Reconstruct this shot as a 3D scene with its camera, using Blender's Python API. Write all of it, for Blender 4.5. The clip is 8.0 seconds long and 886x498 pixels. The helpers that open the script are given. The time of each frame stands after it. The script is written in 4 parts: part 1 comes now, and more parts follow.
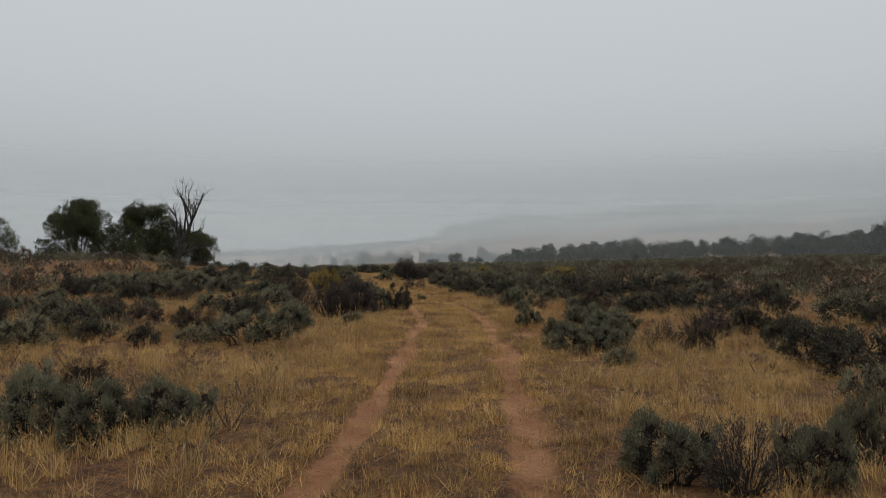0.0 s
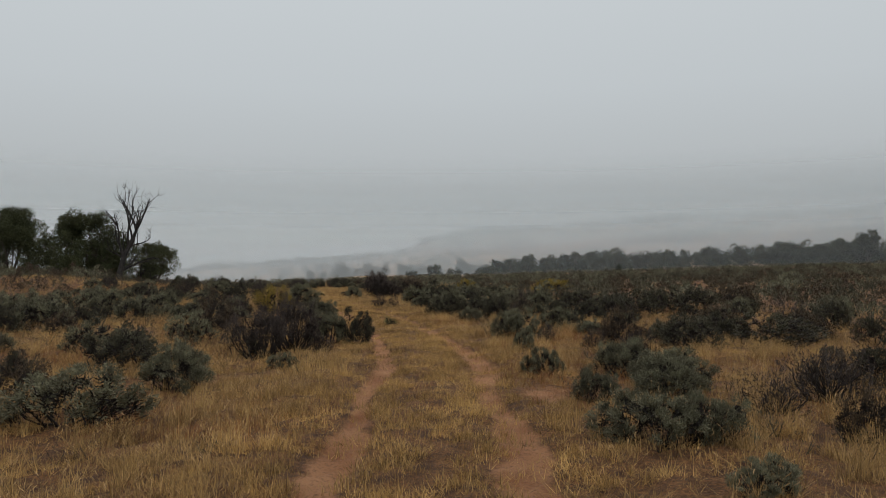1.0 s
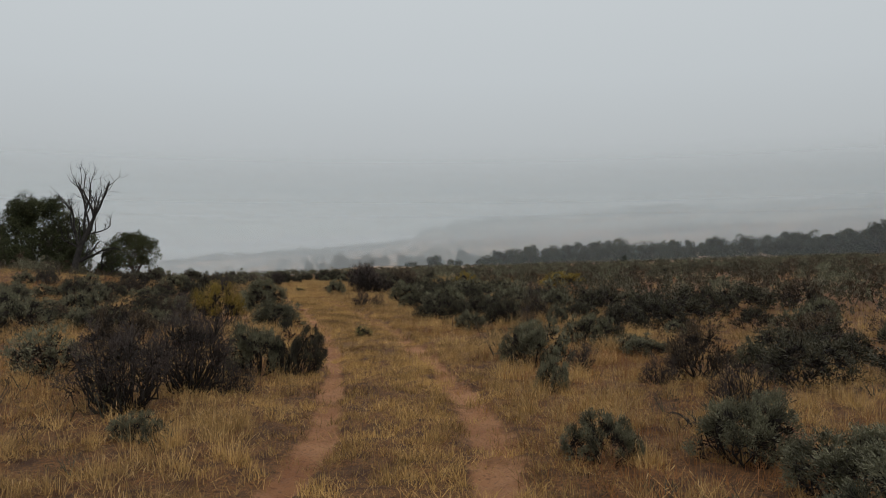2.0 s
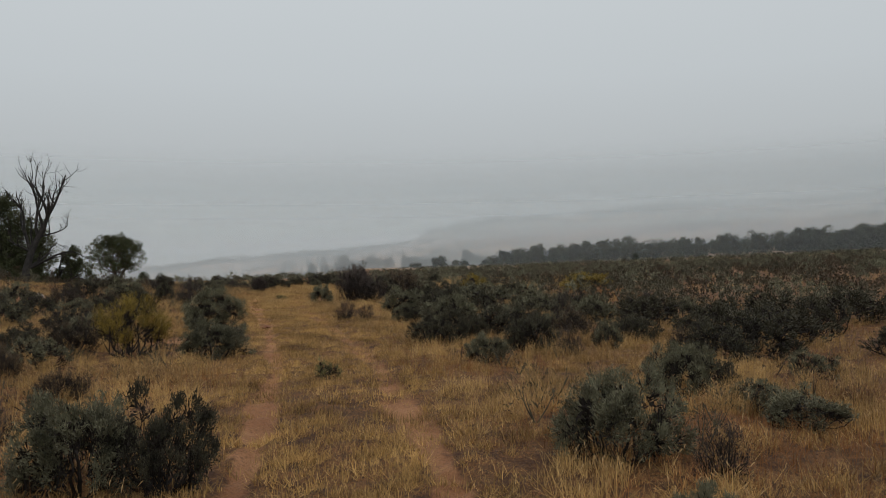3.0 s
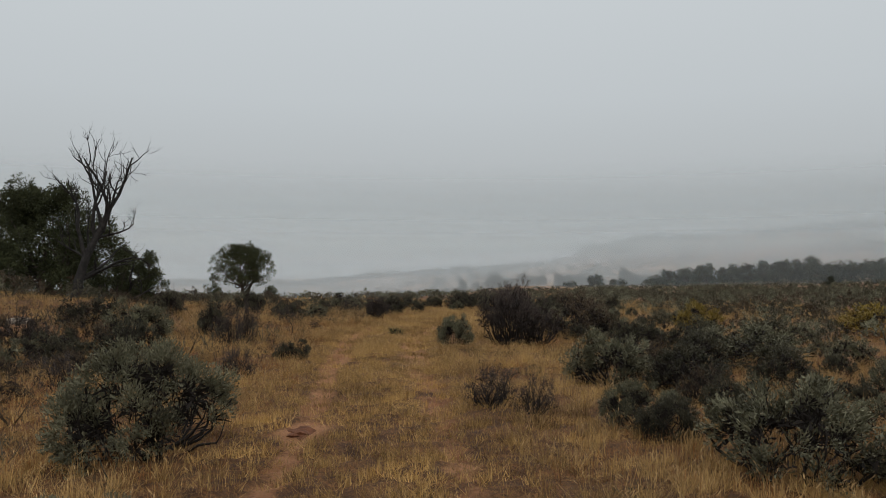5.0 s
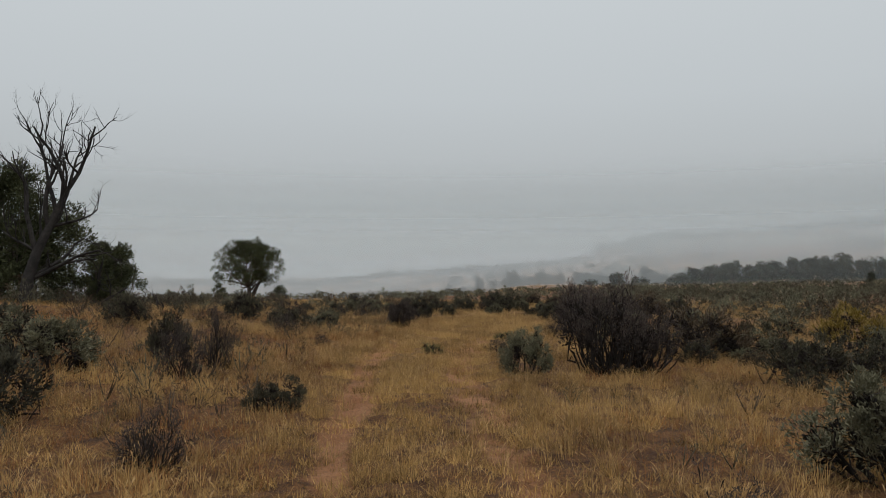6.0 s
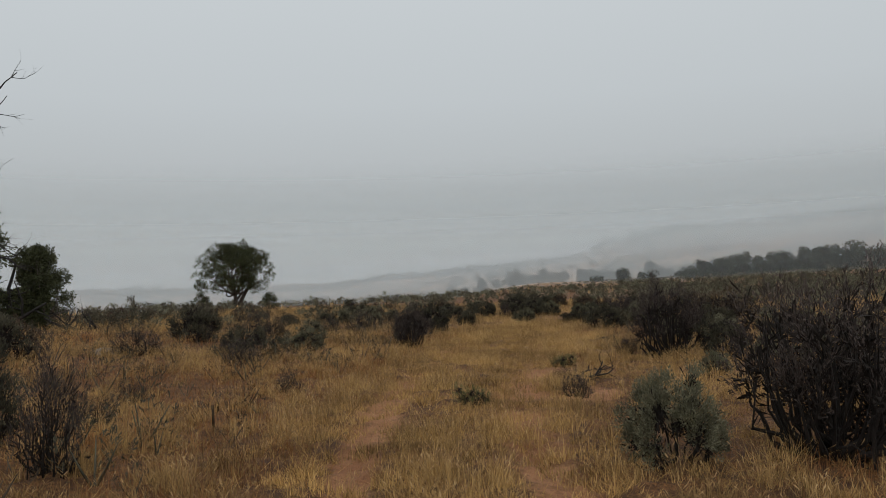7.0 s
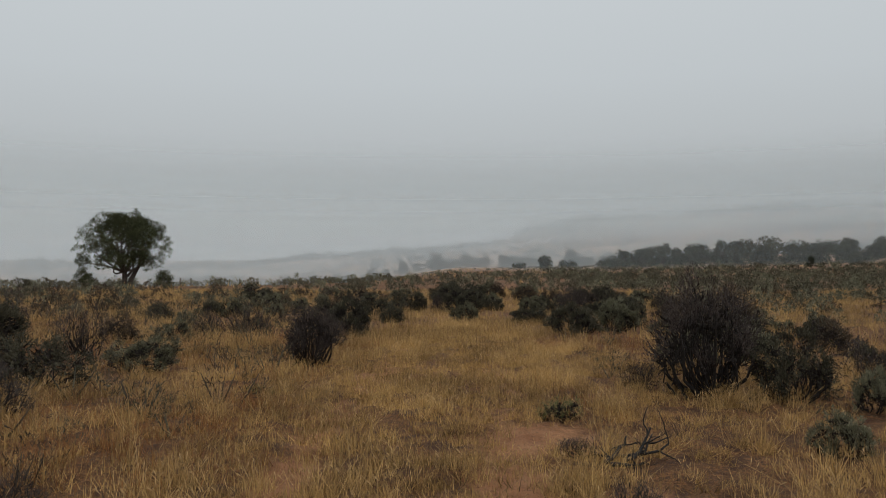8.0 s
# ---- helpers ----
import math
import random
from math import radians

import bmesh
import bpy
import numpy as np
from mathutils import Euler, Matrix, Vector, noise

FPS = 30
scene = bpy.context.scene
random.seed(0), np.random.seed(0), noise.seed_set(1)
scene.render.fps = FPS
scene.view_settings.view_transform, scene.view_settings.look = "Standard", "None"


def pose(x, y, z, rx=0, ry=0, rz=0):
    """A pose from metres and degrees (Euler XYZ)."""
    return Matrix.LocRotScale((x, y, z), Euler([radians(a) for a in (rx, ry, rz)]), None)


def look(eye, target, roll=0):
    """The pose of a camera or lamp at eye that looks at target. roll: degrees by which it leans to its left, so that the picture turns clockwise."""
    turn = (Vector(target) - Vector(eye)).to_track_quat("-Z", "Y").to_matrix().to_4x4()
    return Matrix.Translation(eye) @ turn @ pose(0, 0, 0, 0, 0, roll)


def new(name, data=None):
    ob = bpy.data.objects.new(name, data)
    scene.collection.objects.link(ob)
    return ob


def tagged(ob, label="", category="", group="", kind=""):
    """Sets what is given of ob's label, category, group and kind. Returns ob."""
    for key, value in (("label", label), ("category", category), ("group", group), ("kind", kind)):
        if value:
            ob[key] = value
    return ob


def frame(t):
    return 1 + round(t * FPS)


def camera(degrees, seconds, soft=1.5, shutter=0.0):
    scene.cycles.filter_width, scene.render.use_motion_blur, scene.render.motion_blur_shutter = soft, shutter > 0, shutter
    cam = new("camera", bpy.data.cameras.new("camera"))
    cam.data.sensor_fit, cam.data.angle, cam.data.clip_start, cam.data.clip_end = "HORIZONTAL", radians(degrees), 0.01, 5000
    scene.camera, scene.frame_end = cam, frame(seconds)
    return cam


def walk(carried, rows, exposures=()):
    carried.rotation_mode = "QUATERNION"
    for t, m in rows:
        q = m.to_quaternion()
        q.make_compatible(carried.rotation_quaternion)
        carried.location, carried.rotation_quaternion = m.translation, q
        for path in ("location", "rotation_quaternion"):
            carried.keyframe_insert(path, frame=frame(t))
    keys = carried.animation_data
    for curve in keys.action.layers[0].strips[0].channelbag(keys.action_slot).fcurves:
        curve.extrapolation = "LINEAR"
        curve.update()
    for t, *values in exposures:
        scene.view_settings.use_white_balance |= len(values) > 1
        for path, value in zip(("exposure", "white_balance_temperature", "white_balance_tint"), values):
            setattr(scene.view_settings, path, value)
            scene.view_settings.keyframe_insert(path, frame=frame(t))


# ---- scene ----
cam = camera(59.6, 8.0, soft=0.8)
PATH = [
    (0, (0.161, 0.395, 1.633), (0.149, 2.395, 1.646), 0.1),
    (0.5, (0.215, 3.371, 1.637), (0.223, 5.371, 1.655), -0.7),
    (0.8, (0.241, 5.11, 1.649), (0.263, 7.109, 1.693), -2.2),
    (1, (0.259, 6.269, 1.657), (0.302, 8.268, 1.7), -0.3),
    (1.2, (0.302, 7.427, 1.694), (0.347, 9.426, 1.735), -1.3),
    (2.3, (0.677, 13.464, 1.646), (0.717, 15.464, 1.661), -0.1),
    (2.5, (0.695, 14.522, 1.624), (0.735, 16.522, 1.641), -0.4),
    (3, (0.742, 17.579, 1.645), (0.77, 19.579, 1.666), -1.0),
    (3.5, (0.697, 20.72, 1.657), (0.712, 22.719, 1.702), -1.2),
    (3.8, (0.552, 22.566, 1.637), (0.483, 24.564, 1.699), -0.1),
    (4, (0.456, 23.797, 1.624), (0.354, 25.793, 1.688), -2.8),
    (4.5, (-0.018, 26.827, 1.59), (-0.249, 28.812, 1.661), 2.2),
    (5, (-0.584, 29.797, 1.598), (-0.943, 31.763, 1.667), 0.1),
    (5.2, (-0.833, 30.827, 1.618), (-1.208, 32.791, 1.678), -0.6),
    (6.3, (-3.15, 37.594, 1.488), (-3.554, 39.551, 1.556), -0.1),
    (6.5, (-3.535, 38.797, 1.478), (-3.938, 40.755, 1.538), -0.8),
    (7, (-4.236, 41.79, 1.481), (-4.632, 43.749, 1.55), -1.9),
    (7.5, (-4.684, 44.228, 1.505), (-5.044, 46.195, 1.56), -5.3),
    (7.6, (-4.81, 44.801, 1.511), (-5.099, 46.78, 1.549), -2.4),
    (7.7, (-4.937, 45.374, 1.517), (-5.194, 47.357, 1.551), -2.3),
    (7.8, (-5.063, 45.946, 1.523), (-5.291, 47.933, 1.554), -1.9),
    (8, (-5.316, 47.092, 1.535), (-5.513, 49.082, 1.556), -0.0),
]
walk(cam, [(t, look(eye, target, roll)) for t, eye, target, roll in PATH])

# ---- light: an overcast, foggy day ----
world = bpy.data.worlds.new("overcast_sky")
scene.world = world
world.use_nodes = True
wn, wl = world.node_tree.nodes, world.node_tree.links
wn.clear()
SUN_EL, SUN_AZ = 48.0, 150.0
sky = wn.new("ShaderNodeTexSky")
sky.sky_type = "NISHITA"
sky.sun_disc = False
sky.sun_elevation, sky.sun_rotation = radians(SUN_EL), radians(SUN_AZ)
sky.dust_density = 6.0
grey = wn.new("ShaderNodeHueSaturation")
grey.inputs["Saturation"].default_value = 0.1
grey.inputs["Value"].default_value = 0.06
coord = wn.new("ShaderNodeTexCoord")
split = wn.new("ShaderNodeSeparateXYZ")
ramp = wn.new("ShaderNodeValToRGB")
cloud = ramp.color_ramp
cloud.elements[0].position, cloud.elements[0].color = 0.0, (0.405, 0.432, 0.446, 1)
cloud.elements[1].position, cloud.elements[1].color = 1.0, (1.0, 1.02, 1.03, 1)
for at, c in ((0.10, (0.455, 0.483, 0.497, 1)), (0.22, (0.540, 0.580, 0.605, 1)), (0.34, (0.585, 0.628, 0.655, 1)), (0.6, (0.80, 0.83, 0.85, 1))):
    e = cloud.elements.new(at)
    e.color = c
mixed = wn.new("ShaderNodeMix")
mixed.data_type = "RGBA"
mixed.inputs["Factor"].default_value = 0.94
back = wn.new("ShaderNodeBackground")
back.inputs["Strength"].default_value = 1.0
out = wn.new("ShaderNodeOutputWorld")
wl.new(coord.outputs["Generated"], split.inputs[0])
wl.new(split.outputs["Z"], ramp.inputs[0])
wl.new(sky.outputs[0], grey.inputs["Color"])
wl.new(grey.outputs[0], mixed.inputs["A"])
wl.new(ramp.outputs[0], mixed.inputs["B"])
wl.new(mixed.outputs["Result"], back.inputs["Color"])
wl.new(back.outputs[0], out.inputs[0])

sun_data = bpy.data.lights.new("sun", "SUN")
sun_data.energy, sun_data.angle, sun_data.color = 0.5, radians(50), (1.0, 0.97, 0.93)
sun = new("sun", sun_data)
sun.rotation_euler = (radians(90 - SUN_EL), 0, radians(180 - SUN_AZ))


# ---- materials ----
def material(name, low, high, rough=0.75, scale=8.0, island=0.0, each=0.0, bump=0.0, patch=1.0):
    """A surface whose colour wanders between two tones by a coarse and a fine noise, from leaf to leaf and from thing to thing."""
    m = bpy.data.materials.new(name)
    m.use_nodes = True
    n, l = m.node_tree.nodes, m.node_tree.links
    b = n["Principled BSDF"]
    b.inputs["Roughness"].default_value = rough
    b.inputs["Specular IOR Level"].default_value = 0.3
    tc = n.new("ShaderNodeTexCoord")
    coarse, fine = n.new("ShaderNodeTexNoise"), n.new("ShaderNodeTexNoise")
    coarse.inputs["Scale"].default_value, fine.inputs["Scale"].default_value = scale, scale * 9
    coarse.inputs["Detail"].default_value = 4
    l.new(tc.outputs["Object"], coarse.inputs["Vector"])
    l.new(tc.outputs["Object"], fine.inputs["Vector"])
    total = n.new("ShaderNodeMath")
    total.operation = "MULTIPLY_ADD"
    l.new(fine.outputs[0], total.inputs[0])
    total.inputs[1].default_value = 0.5
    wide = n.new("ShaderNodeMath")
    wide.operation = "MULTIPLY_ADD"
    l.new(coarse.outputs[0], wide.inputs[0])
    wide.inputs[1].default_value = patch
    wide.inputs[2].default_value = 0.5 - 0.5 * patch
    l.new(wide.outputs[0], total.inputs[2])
    last = total.outputs[0]
    if island:
        g = n.new("ShaderNodeNewGeometry")
        a = n.new("ShaderNodeMath")
        a.operation = "MULTIPLY_ADD"
        l.new(g.outputs["Random Per Island"], a.inputs[0])
        a.inputs[1].default_value = island
        l.new(last, a.inputs[2])
        last = a.outputs[0]
    if each:
        g = n.new("ShaderNodeObjectInfo")
        a = n.new("ShaderNodeMath")
        a.operation = "MULTIPLY_ADD"
        l.new(g.outputs["Random"], a.inputs[0])
        a.inputs[1].default_value = each
        l.new(last, a.inputs[2])
        last = a.outputs[0]
    r = n.new("ShaderNodeMapRange")
    r.inputs["From Min"].default_value = 0.45
    r.inputs["From Max"].default_value = 1.05 + island + each
    l.new(last, r.inputs["Value"])
    mix = n.new("ShaderNodeMix")
    mix.data_type = "RGBA"
    mix.inputs["A"].default_value, mix.inputs["B"].default_value = (*low, 1), (*high, 1)
    l.new(r.outputs[0], mix.inputs["Factor"])
    l.new(mix.outputs["Result"], b.inputs["Base Color"])
    if bump:
        k = n.new("ShaderNodeBump")
        k.inputs["Strength"].default_value, k.inputs["Distance"].default_value = bump, 0.02
        l.new(fine.outputs[0], k.inputs["Height"])
        l.new(k.outputs[0], b.inputs["Normal"])
    return m


# near-black low tones paint shadow between leaf clumps into the sage colours
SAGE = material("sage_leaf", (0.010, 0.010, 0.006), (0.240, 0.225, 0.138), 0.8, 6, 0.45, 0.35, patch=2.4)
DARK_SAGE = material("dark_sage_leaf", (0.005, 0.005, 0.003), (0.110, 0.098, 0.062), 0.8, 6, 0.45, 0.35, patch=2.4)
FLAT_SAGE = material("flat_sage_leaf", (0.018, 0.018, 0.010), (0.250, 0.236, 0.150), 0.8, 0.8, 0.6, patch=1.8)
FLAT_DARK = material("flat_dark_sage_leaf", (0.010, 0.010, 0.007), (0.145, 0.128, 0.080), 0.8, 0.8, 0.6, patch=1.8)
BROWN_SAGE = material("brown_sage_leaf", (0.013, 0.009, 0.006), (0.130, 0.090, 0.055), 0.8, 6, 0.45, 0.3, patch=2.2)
PURPLE_TWIG = material("purple_brown_twig", (0.018, 0.013, 0.012), (0.105, 0.080, 0.068), 0.8, 3, 0.5, 0.2)
YELLOW = material("rabbitbrush_flower", (0.075, 0.055, 0.014), (0.330, 0.225, 0.034), 0.8, 3, 0.5, 0.2)
GREEN = material("green_leaf", (0.070, 0.080, 0.030), (0.230, 0.215, 0.095), 0.8, 3, 0.5, 0.2)
# stem brown taken near black: the shrubs' inner shade is put into the colour
STEM = material("shade_dark_stem", (0.007, 0.005, 0.004), (0.034, 0.026, 0.021), 0.9, 12, 0, 0.2, 0.5)
BARK = material("juniper_bark", (0.030, 0.024, 0.020), (0.120, 0.098, 0.080), 0.9, 9, 0, 0, 0.8)
DEADWOOD = material("charred_deadwood", (0.009, 0.008, 0.008), (0.042, 0.037, 0.033), 0.85, 6, 0, 0, 0.7)
JUNIPER = material("juniper_leaf", (0.016, 0.020, 0.008), (0.078, 0.084, 0.032), 0.8, 1.2, 0.5, 0.1)
FAR_JUNIPER = material("distant_juniper_leaf", (0.008, 0.011, 0.006), (0.066, 0.074, 0.042), 0.85, 0.6, 0.4, 0.4, patch=2.0)
STRAW = material("straw_grass", (0.062, 0.031, 0.010), (0.700, 0.446, 0.172), 0.7, 0.5, 0.8, patch=2.2)
RUST_STRAW = material("rust_grass", (0.075, 0.030, 0.011), (0.430, 0.190, 0.060), 0.7, 0.5, 0.5, patch=2.2)
SHORT_STRAW = material("trodden_grass", (0.056, 0.028, 0.009), (0.680, 0.418, 0.148), 0.75, 0.9, 0.8, patch=2.2)
SEED = material("pale_seed_head", (0.260, 0.150, 0.060), (0.580, 0.390, 0.180), 0.7, 0.5, 0.5)
POST = material("weathered_post", (0.060, 0.052, 0.045), (0.180, 0.160, 0.140), 0.9, 10, 0, 0.2, 0.5)
RED_DIRT = material("damp_red_soil", (0.085, 0.030, 0.014), (0.230, 0.090, 0.042), 0.9, 14, 0, 0, 0.9)
ROCK = material("pale_rock", (0.150, 0.120, 0.095), (0.360, 0.310, 0.255), 0.9, 3, 0, 0.2, 0.6)


def ground_material():
    m = bpy.data.materials.new("red_soil_and_shaded_litter")
    m.use_nodes = True
    n, l = m.node_tree.nodes, m.node_tree.links
    b = n["Principled BSDF"]
    b.inputs["Roughness"].default_value = 0.85
    b.inputs["Specular IOR Level"].default_value = 0.25
    tc = n.new("ShaderNodeTexCoord")

    def noise_of(scale, detail=6, rough=0.6):
        k = n.new("ShaderNodeTexNoise")
        k.inputs["Scale"].default_value, k.inputs["Detail"].default_value, k.inputs["Roughness"].default_value = scale, detail, rough
        l.new(tc.outputs["Object"], k.inputs["Vector"])
        return k.outputs[0]

    def blend(f, a, c):
        k = n.new("ShaderNodeMix")
        k.data_type = "RGBA"
        l.new(f, k.inputs["Factor"])
        for name, v in (("A", a), ("B", c)):
            if isinstance(v, tuple):
                k.inputs[name].default_value = (*v, 1)
            else:
                l.new(v, k.inputs[name])
        return k.outputs["Result"]

    def steps(v, lo, hi):
        k = n.new("ShaderNodeMapRange")
        k.inputs["From Min"].default_value, k.inputs["From Max"].default_value = lo, hi
        l.new(v, k.inputs["Value"])
        return k.outputs[0]

    soil = blend(steps(noise_of(1.3), 0.35, 0.65), (0.250, 0.104, 0.043), (0.390, 0.192, 0.090))
    soil = blend(steps(noise_of(28, 4), 0.52, 0.75), soil, (0.130, 0.058, 0.030))
    # brown litter with dark mottling that paints in the shade between grass tufts
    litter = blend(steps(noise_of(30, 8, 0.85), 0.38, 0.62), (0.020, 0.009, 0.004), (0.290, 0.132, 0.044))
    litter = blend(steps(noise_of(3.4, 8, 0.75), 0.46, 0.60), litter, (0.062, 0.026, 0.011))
    at = n.new("ShaderNodeAttribute")
    at.attribute_name = "bare"
    k = n.new("ShaderNodeMath")
    k.operation = "MULTIPLY_ADD"
    l.new(noise_of(5.0, 8, 0.7), k.inputs[0])
    k.inputs[1].default_value = 1.3
    l.new(at.outputs["Fac"], k.inputs[2])
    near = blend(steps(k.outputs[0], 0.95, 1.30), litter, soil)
    far = n.new("ShaderNodeAttribute")
    far.attribute_name = "slope"
    scrub = blend(steps(noise_of(0.022, 8, 0.75), 0.42, 0.58), (0.320, 0.196, 0.124), (0.185, 0.130, 0.088))
    scrub = blend(steps(noise_of(0.012, 8, 0.75), 0.57, 0.66), scrub, (0.350, 0.220, 0.142))
    l.new(blend(far.outputs["Fac"], near, scrub), b.inputs["Base Color"])
    bump = n.new("ShaderNodeBump")
    bump.inputs["Strength"].default_value, bump.inputs["Distance"].default_value = 1.0, 0.05
    l.new(noise_of(22, 8, 0.7), bump.inputs["Height"])
    l.new(bump.outputs[0], b.inputs["Normal"])
    return m


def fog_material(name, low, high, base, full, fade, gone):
    """Fog haze for a see-through sheet: thin near the ground, thick from height base to full, gone again above fade to
    gone.
    """
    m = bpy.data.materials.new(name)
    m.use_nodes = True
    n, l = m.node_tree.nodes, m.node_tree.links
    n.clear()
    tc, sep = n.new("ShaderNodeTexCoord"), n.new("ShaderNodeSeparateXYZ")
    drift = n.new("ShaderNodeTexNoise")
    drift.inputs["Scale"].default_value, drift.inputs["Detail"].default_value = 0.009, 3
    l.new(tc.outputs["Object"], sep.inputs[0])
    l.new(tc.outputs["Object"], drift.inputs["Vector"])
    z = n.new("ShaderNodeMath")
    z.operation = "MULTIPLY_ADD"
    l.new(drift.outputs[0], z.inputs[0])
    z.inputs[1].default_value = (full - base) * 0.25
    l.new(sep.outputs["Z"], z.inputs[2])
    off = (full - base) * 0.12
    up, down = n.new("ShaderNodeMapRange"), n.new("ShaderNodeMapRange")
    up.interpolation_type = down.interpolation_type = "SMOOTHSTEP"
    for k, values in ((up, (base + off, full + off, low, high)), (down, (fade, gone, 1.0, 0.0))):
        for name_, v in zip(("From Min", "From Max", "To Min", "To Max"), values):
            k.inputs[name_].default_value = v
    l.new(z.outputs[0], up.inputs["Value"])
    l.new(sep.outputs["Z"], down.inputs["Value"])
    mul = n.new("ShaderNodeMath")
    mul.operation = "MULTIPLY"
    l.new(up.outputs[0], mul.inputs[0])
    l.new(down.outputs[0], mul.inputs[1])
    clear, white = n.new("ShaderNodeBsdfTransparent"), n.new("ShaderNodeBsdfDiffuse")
    # pale diffuse colour matched to the low sky, so the sheet imitates haze
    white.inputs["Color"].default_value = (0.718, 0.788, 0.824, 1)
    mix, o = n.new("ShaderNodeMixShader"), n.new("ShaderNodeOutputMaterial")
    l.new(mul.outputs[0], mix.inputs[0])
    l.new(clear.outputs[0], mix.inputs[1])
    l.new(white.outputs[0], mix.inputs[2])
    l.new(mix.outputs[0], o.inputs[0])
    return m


# ---- mesh tools ----
rng = np.random.default_rng(7)


class Soup:
    """Triangles gathered into one mesh."""

    def __init__(self):
        self.v, self.f, self.n = [], [], 0

    def add(self, v, f):
        self.v.append(np.asarray(v, float))
        self.f.append(np.asarray(f, int) + self.n)
        self.n += len(v)

    def mesh(self, name, mat, smooth=False):
        v, f = np.concatenate(self.v), np.concatenate(self.f)
        me = bpy.data.meshes.new(name)
        me.vertices.add(len(v))
        me.vertices.foreach_set("co", v.astype(np.float32).ravel())
        me.loops.add(f.size)
        me.loops.foreach_set("vertex_index", f.astype(np.int32).ravel())
        me.polygons.add(len(f))
        me.polygons.foreach_set("loop_start", np.arange(0, f.size, 3, dtype=np.int32))
        if smooth:
            me.polygons.foreach_set("use_smooth", np.ones(len(f), dtype=bool))
        me.update(calc_edges=True)
        me.materials.append(mat)
        return me


def unit(a):
    return a / np.maximum(np.linalg.norm(a, axis=-1, keepdims=True), 1e-9)


def leaves(soup, p, d, length, width, r=rng):
    """Wedge-shaped leaves at the points p, along d."""
    k = len(p)
    d = unit(d)
    side = unit(np.cross(d, r.normal(size=(k, 3))))
    length, width = np.broadcast_to(length, k)[:, None], np.broadcast_to(width, k)[:, None]
    end = p + d * length
    v = np.stack([p, end + side * width * 0.62, end - side * width * 0.38 - d * length * 0.25], 1).reshape(-1, 3)
    soup.add(v, np.arange(k)[:, None] * 3 + [0, 1, 2])


def tube(soup, pts, radii, sides=5):
    pts = np.asarray(pts, float)
    k = len(pts)
    t = unit(np.gradient(pts, axis=0))
    ref = np.array([0.31, 0.95, 0.05])
    a = unit(np.cross(t, ref))
    b = np.cross(t, a)
    ang = np.linspace(0, 2 * np.pi, sides, endpoint=False)
    ring = a[:, None] * np.cos(ang)[None, :, None] + b[:, None] * np.sin(ang)[None, :, None]
    v = (pts[:, None] + ring * np.asarray(radii)[:, None, None]).reshape(-1, 3)
    f = []
    for i in range(k - 1):
        for j in range(sides):
            p, q = i * sides + j, i * sides + (j + 1) % sides
            f += [(p, q, q + sides), (p, q + sides, p + sides)]
    e = (k - 1) * sides
    f += [(e, e + j, e + j + 1) for j in range(1, sides - 1)]
    soup.add(v, f)


def grow(soup, start, d, length, radius, level, r, bend=0.35, lift=0.25, kids=(2, 4), sides=5, tips=None, shrink=0.62, steps=5):
    """A crooked limb that tapers and forks; the ends of its last twigs go into tips."""
    p, pts, radii = np.array(start, float), [np.array(start, float)], [radius]
    d = unit(np.array(d, float))
    for i in range(steps):
        d = unit(d + r.normal(size=3) * bend * 0.5 + np.array([0, 0, lift * 0.3]))
        p = p + d * length / steps
        pts.append(p)
        radii.append(radius * (1 - 0.62 * (i + 1) / steps) if level else radius * (1 - 0.85 * (i + 1) / steps))
    tube(soup, pts, radii, sides if level > 1 else 4 if level else 3)
    if tips is not None:
        tips.append((p, d))
    if level:
        for _ in range(r.integers(kids[0], kids[1] + 1)):
            i = int(r.integers(max(1, steps // 3), steps + 1))
            turn = unit(d + r.normal(size=3) * 0.75 + np.array([0, 0, lift]))
            grow(soup, pts[i], turn, length * shrink * r.uniform(0.7, 1.15), radii[i] * 0.72, level - 1, r, bend, lift, kids, sides, tips, shrink, steps)


def part(name, mesh, parent, label=""):
    ob = new(name, mesh)
    ob.parent = parent
    if label:
        ob["label"] = label
    return ob


# ---- the lie of the land ----
ROAD_Y = np.array([-20, 5, 10, 15, 20, 24, 28, 31, 34, 38, 41, 44, 48, 51, 56, 64, 80, 120])
ROAD_X = np.array([0.0, 0.05, 0.15, 0.33, 0.25, -0.02, -0.6, -1.2, -1.85, -2.8, -3.6, -4.45, -5.6, -6.05, -6.45, -6.7, -6.6, -4.0])
GAUGE = 0.82


def road_x(y):
    return np.interp(y, ROAD_Y, ROAD_X)


def smooth(a, lo, hi):
    t = np.clip((a - lo) / (hi - lo), 0, 1)
    return t * t * (3 - 2 * t)


def waves(x, y, scale, seed, octaves=4):
    """Smooth wandering relief from a few crossing waves, about -1 to 1."""
    s = np.random.default_rng(seed)
    z = 0
    for o in range(octaves):
        for _ in range(3):
            a, ph = s.uniform(0, 2 * np.pi, 2)
            k = 2 * np.pi / scale * 1.9 ** o * s.uniform(0.7, 1.3)
            z = z + np.sin((x * np.cos(a) + y * np.sin(a)) * k + ph) * 0.33 * 0.55 ** o
    return z


RIDGE_AZ = np.array([-70, -35, -25, -20, -15, -11, -5, -2, 0, 2, 5, 9, 13, 20, 35, 70])
RIDGE_Z = np.array([-4, -6, -8, -7, -1, 3, 8, 13, 24, 30, 35, 39, 42, 46, 48, 48])


